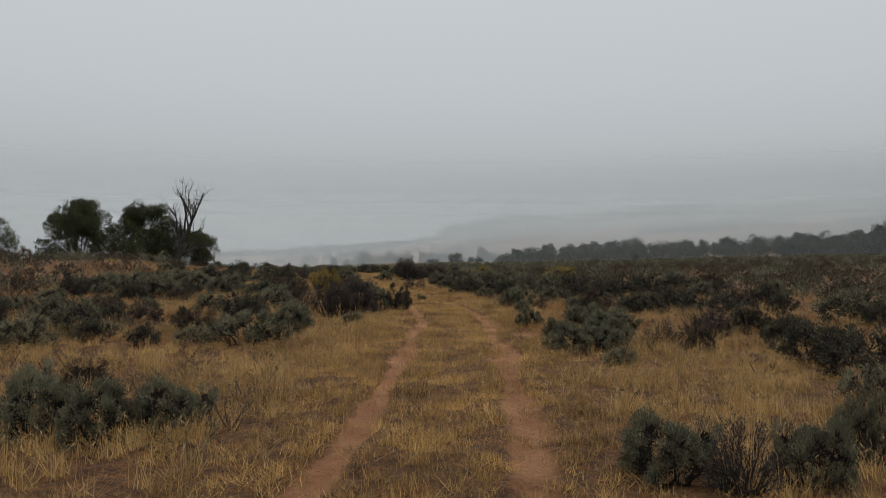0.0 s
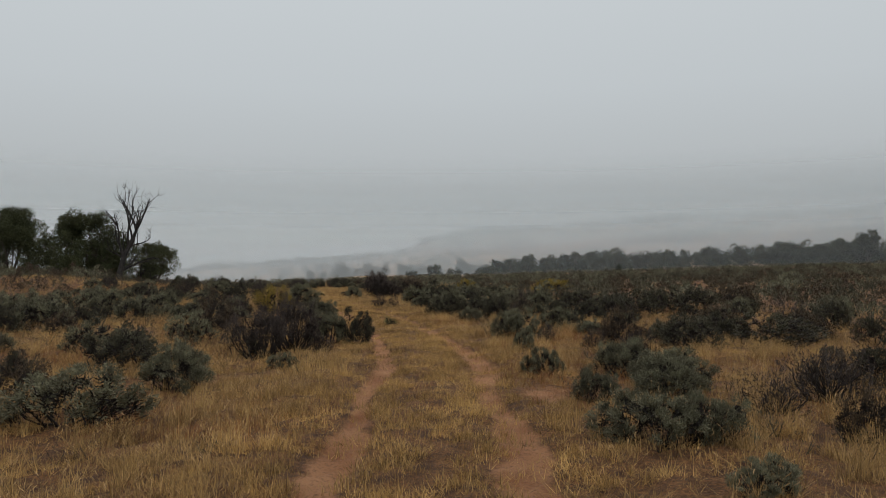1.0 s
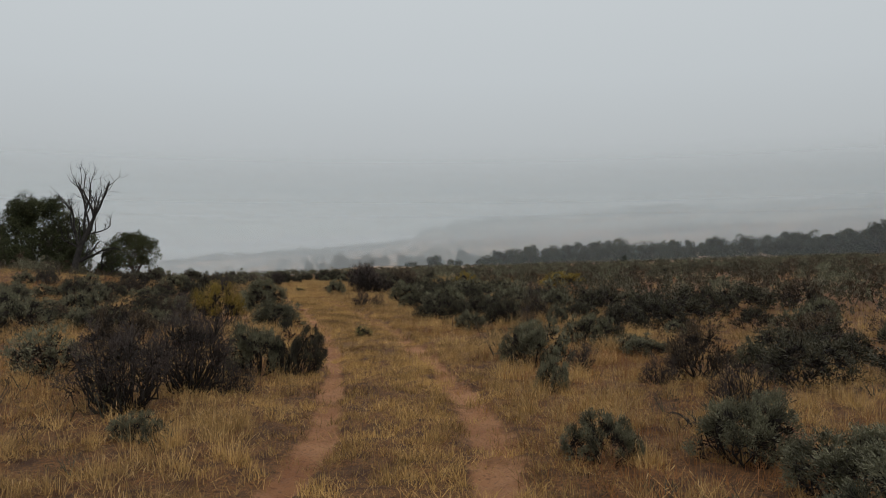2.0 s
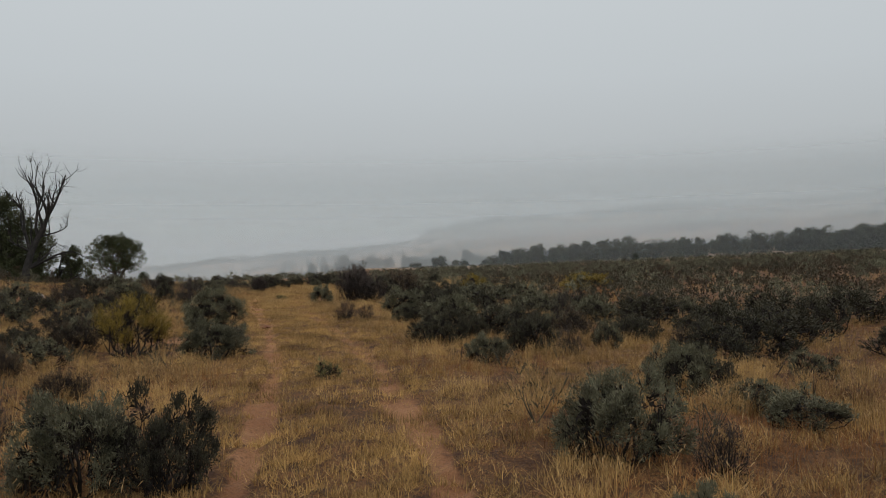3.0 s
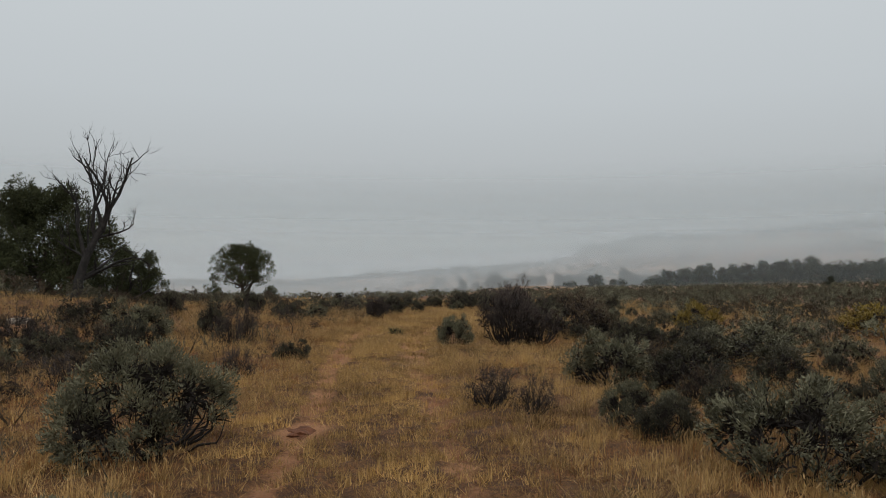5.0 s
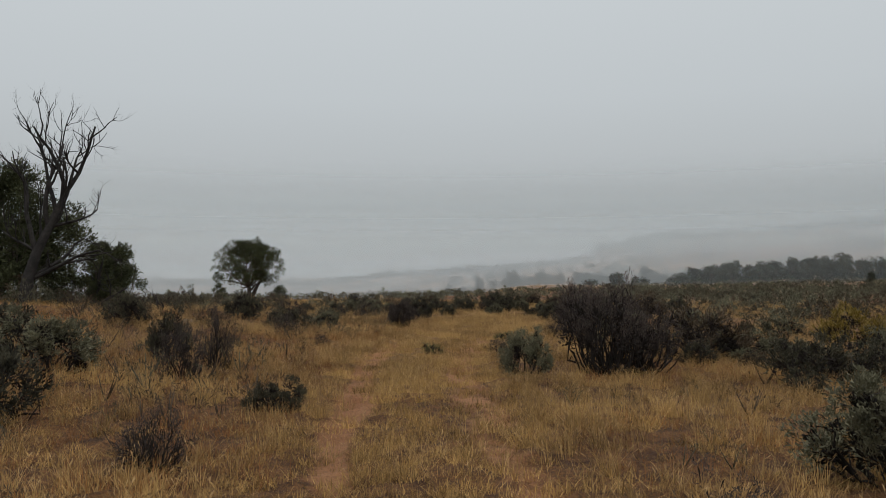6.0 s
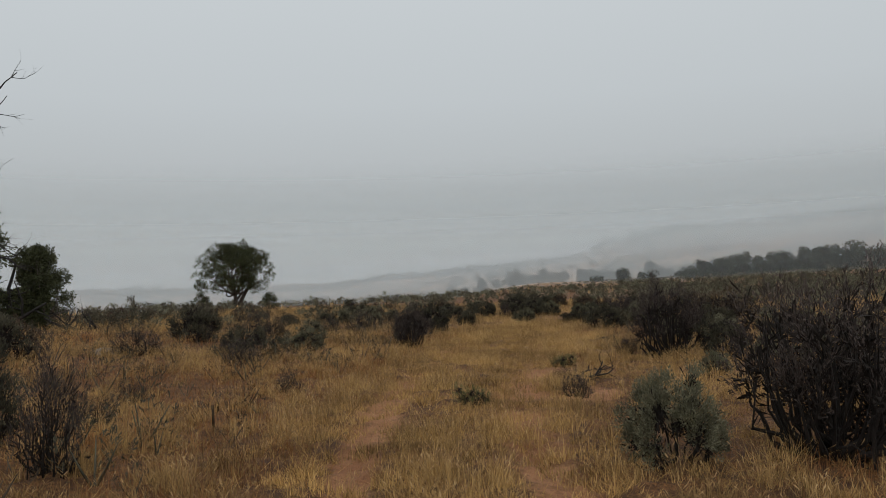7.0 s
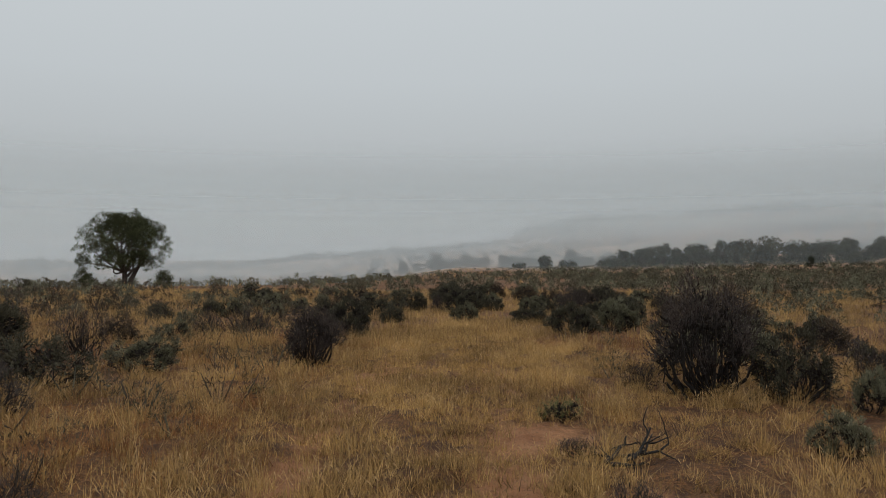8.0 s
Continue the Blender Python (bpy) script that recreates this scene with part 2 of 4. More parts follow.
def land(x, y):
    """The height of the open ground, without the ruts."""
    x, y = np.asarray(x, float), np.asarray(y, float)
    d = np.hypot(x, y - 20)
    az = np.degrees(np.arctan2(x, np.maximum(y - 20, 1e-3)))
    z = -0.003 * np.clip(y, -20, 70) - 0.0086 * np.clip(y - 70, 0, 330)
    z = z + 0.0276 * np.clip(x - 8, 0, 220) * smooth(y, -20, 60)
    z = z + 1.4 * np.exp(-((x + 23) / 10) ** 2 - ((y - 47) / 16) ** 2) + 0.30 * np.exp(-((x + 14) / 7) ** 2 - ((y - 24) / 9) ** 2)
    z = z - 16 * smooth(-az, 4, 20) * smooth(d, 72, 340) * (y > 20)
    hill = np.interp(az, RIDGE_AZ, RIDGE_Z)
    f = smooth(d, 420, 800) * (y > 20)
    z = z * (1 - f) + (hill + waves(x, y, 130, 5) * 2.6) * f
    z = z + smooth(d, 240, 330) * (1 - f) * 3.0 * smooth(az, 8, 16) * (y > 20)
    return z + waves(x, y, 9, 3) * 0.05 * smooth(np.abs(x - road_x(y)), 1.2, 4) * (1 - f)


def ruts(x, y):
    """How deep in a wheel rut a point lies, 0 to 1, and how far inside the track."""
    o = np.asarray(x) - road_x(y) + 0.10 * waves(np.zeros_like(y), y, 7, 11, 2)
    w = 0.165 + 0.09 * smooth(y, 36, 46) + 0.06 * waves(np.zeros_like(y), y, 5, 12, 2)
    left = np.exp(-((o + GAUGE) / w) ** 4)
    right = np.exp(-((o - GAUGE) / (w * 1.35)) ** 4) * (0.85 - 0.12 * smooth(y, 23, 32))
    worn = (1 - 0.25 * smooth(y, 22, 36)) * (1 - 0.55 * smooth(y, 49, 58)) * np.clip(0.86 + 0.35 * waves(x, y, 1.6, 13, 3), 0.4, 1)
    return np.maximum(left, right) * worn, np.exp(-(o / 1.5) ** 6)


def scuffed(x, y):
    """Patches where the soil lies bare, 0 to 1."""
    f = 0
    for px, py, size in ((-5.0, 54.2, 0.55), (-4.9, 34.1, 0.65), (-4.4, 52.0, 0.45), (-3.6, 37.9, 0.40), (1.9, 16.5, 0.5), (-13.6, 45.4, 0.9)):
        f = np.maximum(f, np.exp(-(((x - px) / size) ** 2 + ((y - py) / (size * 1.5)) ** 2) ** 2))
    return f


def ground_z(x, y):
    r, _ = ruts(x, y)
    return land(x, y) - 0.07 * r


def lines(dense_lo, dense_hi, step, lo, hi, rate):
    a = list(np.arange(dense_lo, dense_hi, step))
    s = step
    while a[-1] < hi:
        s *= rate
        a.append(a[-1] + s)
    s, low = step, []
    p = dense_lo
    while p > lo:
        s *= rate
        p -= s
        low.append(p)
    return np.array(low[::-1] + a)


def build_ground():
    xs = lines(-8.6, 2.6, 0.11, -1500, 1500, 1.12)
    ys = lines(2.0, 60, 0.20, -300, 1500, 1.07)
    X, Y = np.meshgrid(xs, ys)
    r, inside = ruts(X, Y)
    Z = ground_z(X, Y)
    close = smooth(70 - Y, 0, 10) * smooth(9 - np.abs(X + 3), 0, 3)
    Z = Z + close * (rng.normal(size=X.shape) * (0.010 + 0.008 * r) + waves(X, Y, 0.9, 21, 3) * 0.022)
    nx, ny = len(xs), len(ys)
    i = (np.arange(ny - 1)[:, None] * nx + np.arange(nx - 1)[None]).ravel()
    s = Soup()
    s.add(np.stack([X.ravel(), Y.ravel(), Z.ravel()], 1), np.concatenate([np.stack([i, i + 1, i + nx + 1], 1), np.stack([i, i + nx + 1, i + nx], 1)]))
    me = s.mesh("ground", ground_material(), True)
    d = np.hypot(X, Y - 20)
    for name, values in (("bare", r + inside * (0.02 + 0.10 * smooth(Y, 38, 46)) + 0.22 * smooth(waves(X, Y, 6, 14, 3), 0.55, 1.0) + 0.60 * scuffed(X, Y)), ("slope", smooth(d, 150, 330))):
        a = me.attributes.new(name, "FLOAT", "POINT")
        a.data.foreach_set("value", values.ravel().astype(np.float32))
    tagged(new("ground", me), "red sandy ground with two wheel ruts through straw litter", "ground", kind="structure")


build_ground()


# ---- sheets that stand in for the fog before the hills ----
def fog_sheet(radius, top, mat):
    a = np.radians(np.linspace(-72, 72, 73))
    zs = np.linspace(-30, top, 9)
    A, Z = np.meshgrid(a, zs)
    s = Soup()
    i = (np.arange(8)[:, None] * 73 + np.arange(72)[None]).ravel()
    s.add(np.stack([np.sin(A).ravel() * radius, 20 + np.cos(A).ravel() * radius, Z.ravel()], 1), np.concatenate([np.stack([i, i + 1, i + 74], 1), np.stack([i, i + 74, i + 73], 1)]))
    tagged(new("fog_sheet", s.mesh("fog_sheet", mat, True)), "pale see-through sheet standing in for fog haze before the hills", "fog", kind="structure")


# curved sheets added at four distances to haze the trees and hills behind
fog_sheet(190, 12, fog_material("thin_fog", 0.12, 0.14, 3, 10, 5, 12))
fog_sheet(340, 28, fog_material("valley_fog", 0.36, 0.48, 2, 12, 14, 28))
fog_sheet(460, 46, fog_material("slope_fog", 0.34, 0.46, 6, 18, 26, 46))
fog_sheet(600, 92, fog_material("hill_fog", 0.30, 0.97, 12, 50, 48, 92))


# ---- shrubs ----
def lobes(r, k, flat=1.0):
    """Centres and sizes of the tufted masses that make up an uneven mound one metre wide."""
    a = np.arange(k) * 2.39996 + r.normal(size=k) * 0.35
    up = np.clip((np.arange(k) + 0.5) / k + r.normal(size=k) * 0.07, 0.02, 0.99)
    reach = r.uniform(0.70, 1.06, k) * (1 + 0.13 * np.sin(a * 2 + r.uniform(0, 6)) + 0.09 * np.sin(a * 3 + r.uniform(0, 6)))
    q = 0.42 * reach * np.sqrt(1 - up ** 2.4)
    z = 0.10 + 0.43 * up * reach
    size = r.uniform(0.065, 0.125, k)
    return np.stack([np.cos(a) * q, np.sin(a) * q, z * flat], 1), size


def sprigs(soup, r, count, per, length, width, flat=1.0, spread=0.045, k=34, upright=0.8, rise=0.0):
    """Leafy sprigs gathered in tufts on the lobes, with gaps between the tufts."""
    c, size = lobes(r, k, flat)
    c[:, 2] += rise
    w = size ** 2 / (size ** 2).sum()
    tufts_each = 7
    heads = unit(r.normal(size=(k, tufts_each, 3)) + unit(c)[:, None] * 0.9 + np.array([0, 0, 0.35]))
    which = r.choice(k, count, p=w)
    d = unit(heads[which, r.integers(tufts_each, size=count)] + r.normal(size=(count, 3)) * 0.27)
    p = c[which] + d * (size[which] * r.uniform(0.45, 1.12, count) ** 0.5)[:, None]
    p[:, 2] = np.maximum(p[:, 2], 0.04)
    aim = unit(d + unit(p * np.array([1, 1, 0.6])) * 0.5 + np.array([0, 0, upright]))
    along = r.uniform(-1, 1, (count, per))
    q = p[:, None] + aim[:, None] * (along * spread)[..., None] + r.normal(size=(count, per, 3)) * spread * 0.13
    ld = aim[:, None] + r.normal(size=(count, per, 3)) * 0.42
    k2 = count * per
    leaves(soup, q.reshape(-1, 3), ld.reshape(-1, 3), length * r.uniform(0.7, 1.3, k2), width * r.uniform(0.7, 1.3, k2), r)
    return c, size


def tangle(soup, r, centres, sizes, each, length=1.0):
    """The close dead twigs and old leaves inside each tufted mass, which darken its inside."""
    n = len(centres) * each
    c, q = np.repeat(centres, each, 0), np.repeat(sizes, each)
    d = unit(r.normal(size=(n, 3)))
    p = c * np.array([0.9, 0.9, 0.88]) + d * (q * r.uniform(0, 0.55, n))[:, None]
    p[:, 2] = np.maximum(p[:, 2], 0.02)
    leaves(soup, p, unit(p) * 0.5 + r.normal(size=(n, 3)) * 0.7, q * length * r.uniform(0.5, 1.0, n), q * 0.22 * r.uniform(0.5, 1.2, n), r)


def stems_to(soup, r, centres, sizes, count, inner, radius=0.014):
    """Gnarled stems from the root into the tufts, each with short dead twigs round its end."""
    for i in range(count):
        j = i % len(centres)
        t = centres[j] + r.normal(size=3) * sizes[j] * 0.45
        n = 6
        s = np.linspace(0, 1, n)[:, None]
        base = np.array([r.normal() * 0.03, r.normal() * 0.03, -0.05])
        mid = base * (1 - s) + t * s + np.sin(s * np.pi) * np.array([t[0], t[1], -0.5 * t[2]]) * 0.26 + r.normal(size=(n, 3)) * 0.022
        tube(soup, mid, radius * np.linspace(1.4, 0.25, n) * r.uniform(0.6, 1.4), 3)
    # inner twigs that deepen the dark between the tufts
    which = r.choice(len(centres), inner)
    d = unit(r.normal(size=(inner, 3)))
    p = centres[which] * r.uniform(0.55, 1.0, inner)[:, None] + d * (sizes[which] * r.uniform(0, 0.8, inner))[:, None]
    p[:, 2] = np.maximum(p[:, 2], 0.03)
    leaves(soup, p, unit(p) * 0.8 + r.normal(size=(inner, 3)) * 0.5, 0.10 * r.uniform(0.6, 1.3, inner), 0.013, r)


def shrub_kind(name, leaf, seed, count, per, length, width, stems, flat=1.0, spread=0.045, twigs=0, upright=0.8, k=34, rise=0.0, inner=420, solid=34):
    """Meshes of one shrub a metre wide: its stems and its foliage."""
    r = np.random.default_rng(seed)
    fol, wood = Soup(), Soup()
    c, size = sprigs(fol, r, count, per, length, width, flat, spread, k, upright, rise)
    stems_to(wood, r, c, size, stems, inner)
    # the tangle takes the near-black stem colour to imitate shade inside the shrub
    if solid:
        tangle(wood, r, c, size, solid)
    for _ in range(twigs):
        a = r.uniform(0, 2 * np.pi)
        grow(wood, (0, 0, 0), (np.cos(a) * 0.8, np.sin(a) * 0.8, r.uniform(0.5, 1.2)), 0.34, 0.014, 2, r, 0.5, 0.35, (2, 4), 4, None, 0.6, 4)
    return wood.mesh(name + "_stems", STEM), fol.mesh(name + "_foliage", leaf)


KINDS = {}


def add_kind(key, name, leaf, seeds, fine, plain, stems, **more):
    """Shapes of one kind: finely leaved ones beside the track, plainer ones further out on the flats."""
    for seed in seeds:
        fewer = {**more, "twigs": more.get("twigs", 0) // 2}
        middle = (int(fine[0] * 0.52), fine[1] - 1, fine[2] * 1.25, fine[3] * 1.35)
        KINDS.setdefault(key, []).append(shrub_kind(name, leaf, seed, *fine, stems, **more))
        KINDS.setdefault(key + "_middle", []).append(shrub_kind(name, leaf, seed, *middle, stems, **more))
        KINDS.setdefault(key + "_plain", []).append(shrub_kind(name, leaf, seed, *plain, stems // 2, inner=80, **fewer))


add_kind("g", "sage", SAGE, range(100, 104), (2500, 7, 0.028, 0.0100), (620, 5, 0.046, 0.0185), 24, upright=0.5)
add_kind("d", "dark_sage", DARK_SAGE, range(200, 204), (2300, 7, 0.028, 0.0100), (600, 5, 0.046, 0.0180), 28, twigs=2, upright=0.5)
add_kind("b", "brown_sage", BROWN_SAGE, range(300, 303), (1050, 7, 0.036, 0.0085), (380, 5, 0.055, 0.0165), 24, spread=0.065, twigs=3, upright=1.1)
add_kind("t", "twiggy_shrub", PURPLE_TWIG, range(400, 403), (560, 6, 0.032, 0.0080), (200, 5, 0.050, 0.0150), 26, spread=0.06, twigs=8, upright=0.9, solid=0)
add_kind("T", "old_sage", PURPLE_TWIG, range(500, 502), (950, 7, 0.030, 0.0080), (420, 6, 0.046, 0.0150), 40, spread=0.06, twigs=12, upright=0.7, rise=0.13, k=40, solid=22)
add_kind("y", "rabbitbrush", YELLOW, range(600, 602), (760, 9, 0.055, 0.0070), (300, 8, 0.075, 0.014), 18, spread=0.08, upright=1.5, rise=0.10, twigs=3)
add_kind("s", "green_tuft", GREEN, range(700, 702), (130, 9, 0.085, 0.012), (130, 8, 0.085, 0.012), 12, spread=0.07, upright=1.3)

TAGS = {
    "g": ("sagebrush", "rounded grey-green sagebrush growing among dry grass", "shrub", "grey-green sagebrush"),
    "d": ("dark_sagebrush", "dark dusky-green sagebrush with exposed woody stems", "shrub", "dark sagebrush"),
    "b": ("dry_sagebrush", "half-dry brownish sagebrush with upright seed stalks", "shrub", "half-dry sagebrush"),
    "t": ("dead_shrub", "nearly leafless dark twiggy shrub in dry grass", "shrub", "dead shrubs"),
    "T": ("old_sagebrush", "big old purple-brown sagebrush with gnarled dark trunks", "shrub", "old sagebrush"),
    "y": ("rabbitbrush", "rabbitbrush with yellow-green flowering tops", "shrub", "rabbitbrush"),
    "s": ("green_herb", "small low green herb on the trodden track", "plant", "green herbs"),
}
turns = np.random.default_rng(31)
TAKEN = []


def plant(kind, x, y, w, h, plain=False):
    name, label, category, group = TAGS[kind]
    off = abs(x - float(road_x(y)))
    shapes = KINDS[kind + ("_plain" if plain or off > 7 else "_middle" if off > 3.6 else "")]
    wood, fol = shapes[int(turns.integers(len(shapes)))]
    root = tagged(new(name), label, category, group)
    tagged(part("branchwork", wood, root), kind="stuff")
    tagged(part("foliage", fol, root), kind="stuff")
    root.matrix_basis = pose(x, y, float(ground_z(x, y)) - 0.02, turns.normal() * 3, turns.normal() * 3, turns.uniform(0, 360))
    root.scale = (w, w, h / 0.66)
    TAKEN.append((x, y, w * 0.5))


# shrubs from 5 to 16 m along the track
for row in (
    ("t", 2.2, 5.8, 0.66, 0.58),
    ("g", 2.8, 6.0, 0.61, 0.56),
    ("g", 1.8, 6.1, 0.77, 0.54),
    ("g", 3.5, 6.6, 0.53, 0.58),
    ("g", -2.9, 7.2, 0.73, 0.61),
    ("g", -3.5, 7.3, 0.82, 0.71),
    ("g", -2.4, 7.6, 0.79, 0.54),
    ("g", 2.7, 11.8, 0.54, 0.31),
    ("d", 6.0, 12.6, 1.30, 0.74),
    ("g", 2.4, 13.6, 1.04, 0.53),
    ("g", 3.0, 13.6, 0.69, 0.52),
    ("b", 4.5, 13.7, 0.69, 0.57),
    ("g", -3.7, 15.0, 1.37, 0.70),
    ("d", 6.6, 15.0, 1.06, 0.70),
    ("t", 4.3, 15.2, 0.85, 0.54),
    ("t", 5.3, 15.9, 1.17, 0.79),
):
    plant(*row)
# shrubs from 16 to 23 m along the track
for row in (
    ("g", 2.4, 16.0, 0.65, 0.44),
    ("g", -8.3, 16.8, 0.88, 0.74),
    ("g", -3.2, 17.1, 1.14, 0.67),
    ("d", 6.7, 17.1, 0.92, 0.66),
    ("g", 3.7, 17.2, 1.15, 0.59),
    ("d", -5.8, 17.8, 0.57, 0.48),
    ("g", 2.1, 18.4, 0.58, 0.46),
    ("g", 9.6, 18.5, 1.64, 0.90),
    ("g", -5.1, 20.3, 1.08, 0.61),
    ("t", 4.1, 20.4, 0.74, 0.71),
    ("T", -2.8, 20.6, 1.25, 0.88),
    ("T", -2.4, 21.8, 1.15, 0.98),
    ("g", 2.2, 21.8, 0.44, 0.47),
    ("t", -1.9, 21.9, 0.74, 0.43),
    ("t", 3.7, 22.2, 0.55, 0.43),
    ("b", 4.4, 22.7, 1.09, 0.85),
):
    plant(*row)
# shrubs from 23 to 30 m along the track
for row in (
    ("g", 5.4, 23.0, 0.84, 0.54),
    ("g", -1.9, 23.4, 1.00, 0.82),
    ("t", 2.9, 23.4, 0.47, 0.49),
    ("d", -1.3, 23.4, 0.73, 0.76),
    ("b", 8.9, 23.6, 1.25, 0.64),
    ("d", 6.9, 23.8, 1.09, 0.66),
    ("g", 2.3, 24.1, 1.12, 0.78),
    ("t", -3.5, 25.0, 0.65, 0.42),
    ("g", 4.3, 25.0, 0.88, 0.38),
    ("b", 7.5, 25.4, 1.32, 0.82),
    ("g", -9.2, 25.5, 1.54, 0.94),
    ("g", 3.7, 26.9, 0.83, 0.70),
    ("g", 4.3, 28.5, 0.69, 0.52),
    ("s", -0.8, 28.8, 0.42, 0.30),
    ("b", -5.6, 28.9, 0.80, 0.52),
    ("g", -6.8, 29.5, 1.09, 0.62),
):
    plant(*row)
# shrubs from 30 to 35 m along the track
for row in (
    ("g", 1.6, 30.2, 0.76, 0.51),
    ("d", 6.2, 30.4, 1.44, 0.83),
    ("t", 3.1, 30.8, 0.53, 0.56),
    ("b", 5.3, 31.3, 0.67, 0.44),
    ("d", 2.5, 31.5, 0.95, 0.74),
    ("g", -3.2, 31.6, 1.24, 0.74),
    ("y", -4.8, 31.8, 1.32, 0.97),
    ("b", -6.0, 31.9, 0.94, 0.69),
    ("d", 7.3, 32.2, 1.80, 0.85),
    ("d", 0.9, 33.1, 1.16, 0.74),
    ("d", 4.8, 33.1, 1.04, 0.60),
    ("g", -4.1, 33.9, 0.60, 0.26),
    ("g", -3.5, 33.9, 0.69, 0.43),
    ("g", 0.7, 34.0, 0.84, 0.55),
    ("d", 1.6, 34.1, 0.71, 0.51),
    ("d", 6.9, 34.3, 1.29, 0.79),
):
    plant(*row)
# shrubs from 34 to 40 m along the track
for row in (
    ("d", 2.4, 34.9, 1.38, 0.70),
    ("b", 12.1, 35.4, 1.74, 0.96),
    ("d", 10.5, 35.6, 1.87, 0.94),
    ("d", 7.7, 35.9, 1.49, 0.83),
    ("d", 6.0, 36.2, 1.60, 0.90),
    ("g", -4.6, 36.5, 1.63, 1.14),
    ("g", 4.9, 37.2, 1.22, 0.77),
    ("g", 1.2, 37.0, 1.53, 0.92),
    ("d", 9.6, 37.6, 1.51, 0.77),
    ("t", 4.1, 37.9, 0.69, 0.89),
    ("d", 0.3, 38.4, 0.78, 0.46),
    ("g", 7.6, 38.8, 1.25, 0.64),
    ("g", -0.0, 39.1, 0.90, 0.57),
    ("d", 5.1, 39.3, 0.97, 0.81),
    ("t", -1.2, 39.5, 0.57, 0.53),
    ("d", 1.2, 39.7, 0.73, 0.55),
):
    plant(*row)
# shrubs from 40 to 49 m along the track
for row in (
    ("t", -1.8, 40.0, 0.86, 0.60),
    ("b", -8.6, 40.9, 0.74, 0.47),
    ("g", 4.4, 41.0, 0.96, 0.68),
    ("g", 3.5, 41.2, 0.75, 0.62),
    ("t", -6.1, 41.5, 0.77, 0.53),
    ("d", -9.5, 41.6, 1.01, 0.61),
    ("g", -0.2, 42.5, 1.45, 0.94),
    ("d", -6.2, 44.2, 0.75, 0.38),
    ("t", -10.9, 42.8, 0.90, 0.81),
    ("g", 2.4, 45.2, 1.98, 0.87),
    ("g", -10.2, 45.3, 1.60, 0.90),
    ("t", -8.3, 45.8, 0.78, 0.87),
    ("t", -8.5, 47.1, 0.65, 1.02),
    ("g", 3.1, 47.3, 1.48, 0.79),
    ("d", -9.6, 47.6, 0.82, 0.87),
    ("g", -3.7, 48.5, 0.96, 0.79),
):
    plant(*row)
# shrubs from 48 to 55 m along the track
for row in (
    ("t", -9.2, 48.6, 0.62, 0.35),
    ("T", -2.4, 48.8, 1.52, 1.41),
    ("T", -1.8, 49.1, 1.24, 0.95),
    ("t", -10.8, 50.2, 0.51, 0.26),
    ("t", -9.8, 50.2, 0.49, 0.29),
    ("s", -5.8, 51.0, 0.46, 0.29),
    ("t", -8.3, 51.4, 0.51, 0.27),
    ("b", -0.7, 51.7, 2.08, 1.17),
    ("t", -4.6, 51.9, 0.55, 0.32),
    ("d", -13.6, 52.3, 1.09, 0.91),
    ("y", 2.6, 53.3, 1.47, 0.87),
    ("t", -10.1, 53.7, 0.83, 0.50),
    ("t", -4.8, 53.7, 0.54, 0.18),
    ("g", -2.6, 53.9, 0.54, 0.40),
    ("y", 8.1, 54.7, 2.56, 0.85),
):
    plant(*row)
# shrubs from 55 to 65 m along the track
for row in (
    ("s", -4.9, 55.1, 0.47, 0.25),
    ("d", -10.8, 55.4, 1.13, 0.59),
    ("s", -8.3, 55.8, 0.34, 0.14),
    ("g", -1.5, 55.9, 0.49, 0.54),
    ("d", -2.1, 56.6, 1.01, 0.79),
    ("T", -3.0, 56.9, 1.43, 1.33),
    ("g", -10.3, 57.0, 0.96, 0.50),
    ("t", -3.8, 57.3, 0.67, 0.40),
    ("d", -13.3, 57.9, 1.27, 0.89),
    ("t", -11.9, 58.2, 0.75, 0.88),
    ("T", -8.4, 58.4, 0.95, 0.80),
    ("t", -14.1, 59.8, 0.67, 0.91),
    ("t", -8.8, 60.4, 1.22, 0.68),
    ("t", -11.8, 62.7, 0.73, 0.52),
    ("d", -9.1, 63.0, 1.37, 0.82),
    ("b", -1.1, 64.1, 1.91, 1.09),
):
    plant(*row)
# shrubs from 67 to 77 m along the track
for row in (
    ("d", -5.1, 67.5, 1.20, 0.42),
    ("d", -9.8, 70.6, 1.38, 0.65),
    ("d", -15.0, 74.9, 1.94, 0.78),
    ("d", -8.1, 76.6, 1.67, 0.84),
    ("d", -7.5, 76.9, 1.85, 0.82),
):
    plant(*row)

# more dry twiggy shrubs in the grass
for row in (
    ("b", -4.3, 10.0, 0.62, 0.39),
    ("b", -6.8, 18.0, 1.30, 0.54),
    ("d", 7.7, 22.5, 1.90, 0.66),
    ("t", -4.1, 24.0, 0.84, 0.46),
    ("b", -4.9, 25.6, 0.72, 0.45),
    ("b", -3.9, 27.3, 0.69, 0.39),
    ("t", 4.2, 21.2, 0.50, 0.39),
    ("t", -7.2, 35.5, 0.73, 0.61),
    ("d", 0.9, 41.7, 1.37, 0.77),
    ("g", 3.4, 16.2, 1.04, 0.60),
    ("g", 3.3, 18.4, 0.95, 0.66),
    ("b", -11.3, 43.0, 1.10, 0.73),
    ("d", -12.4, 46.9, 1.69, 0.84),
    ("t", -12.6, 54.6, 1.12, 0.56),
    ("t", -11.1, 55.1, 0.82, 0.36),
):
    plant(*row)

# shrubs that fill the flats on both sides of the track
fill = np.random.default_rng(77)


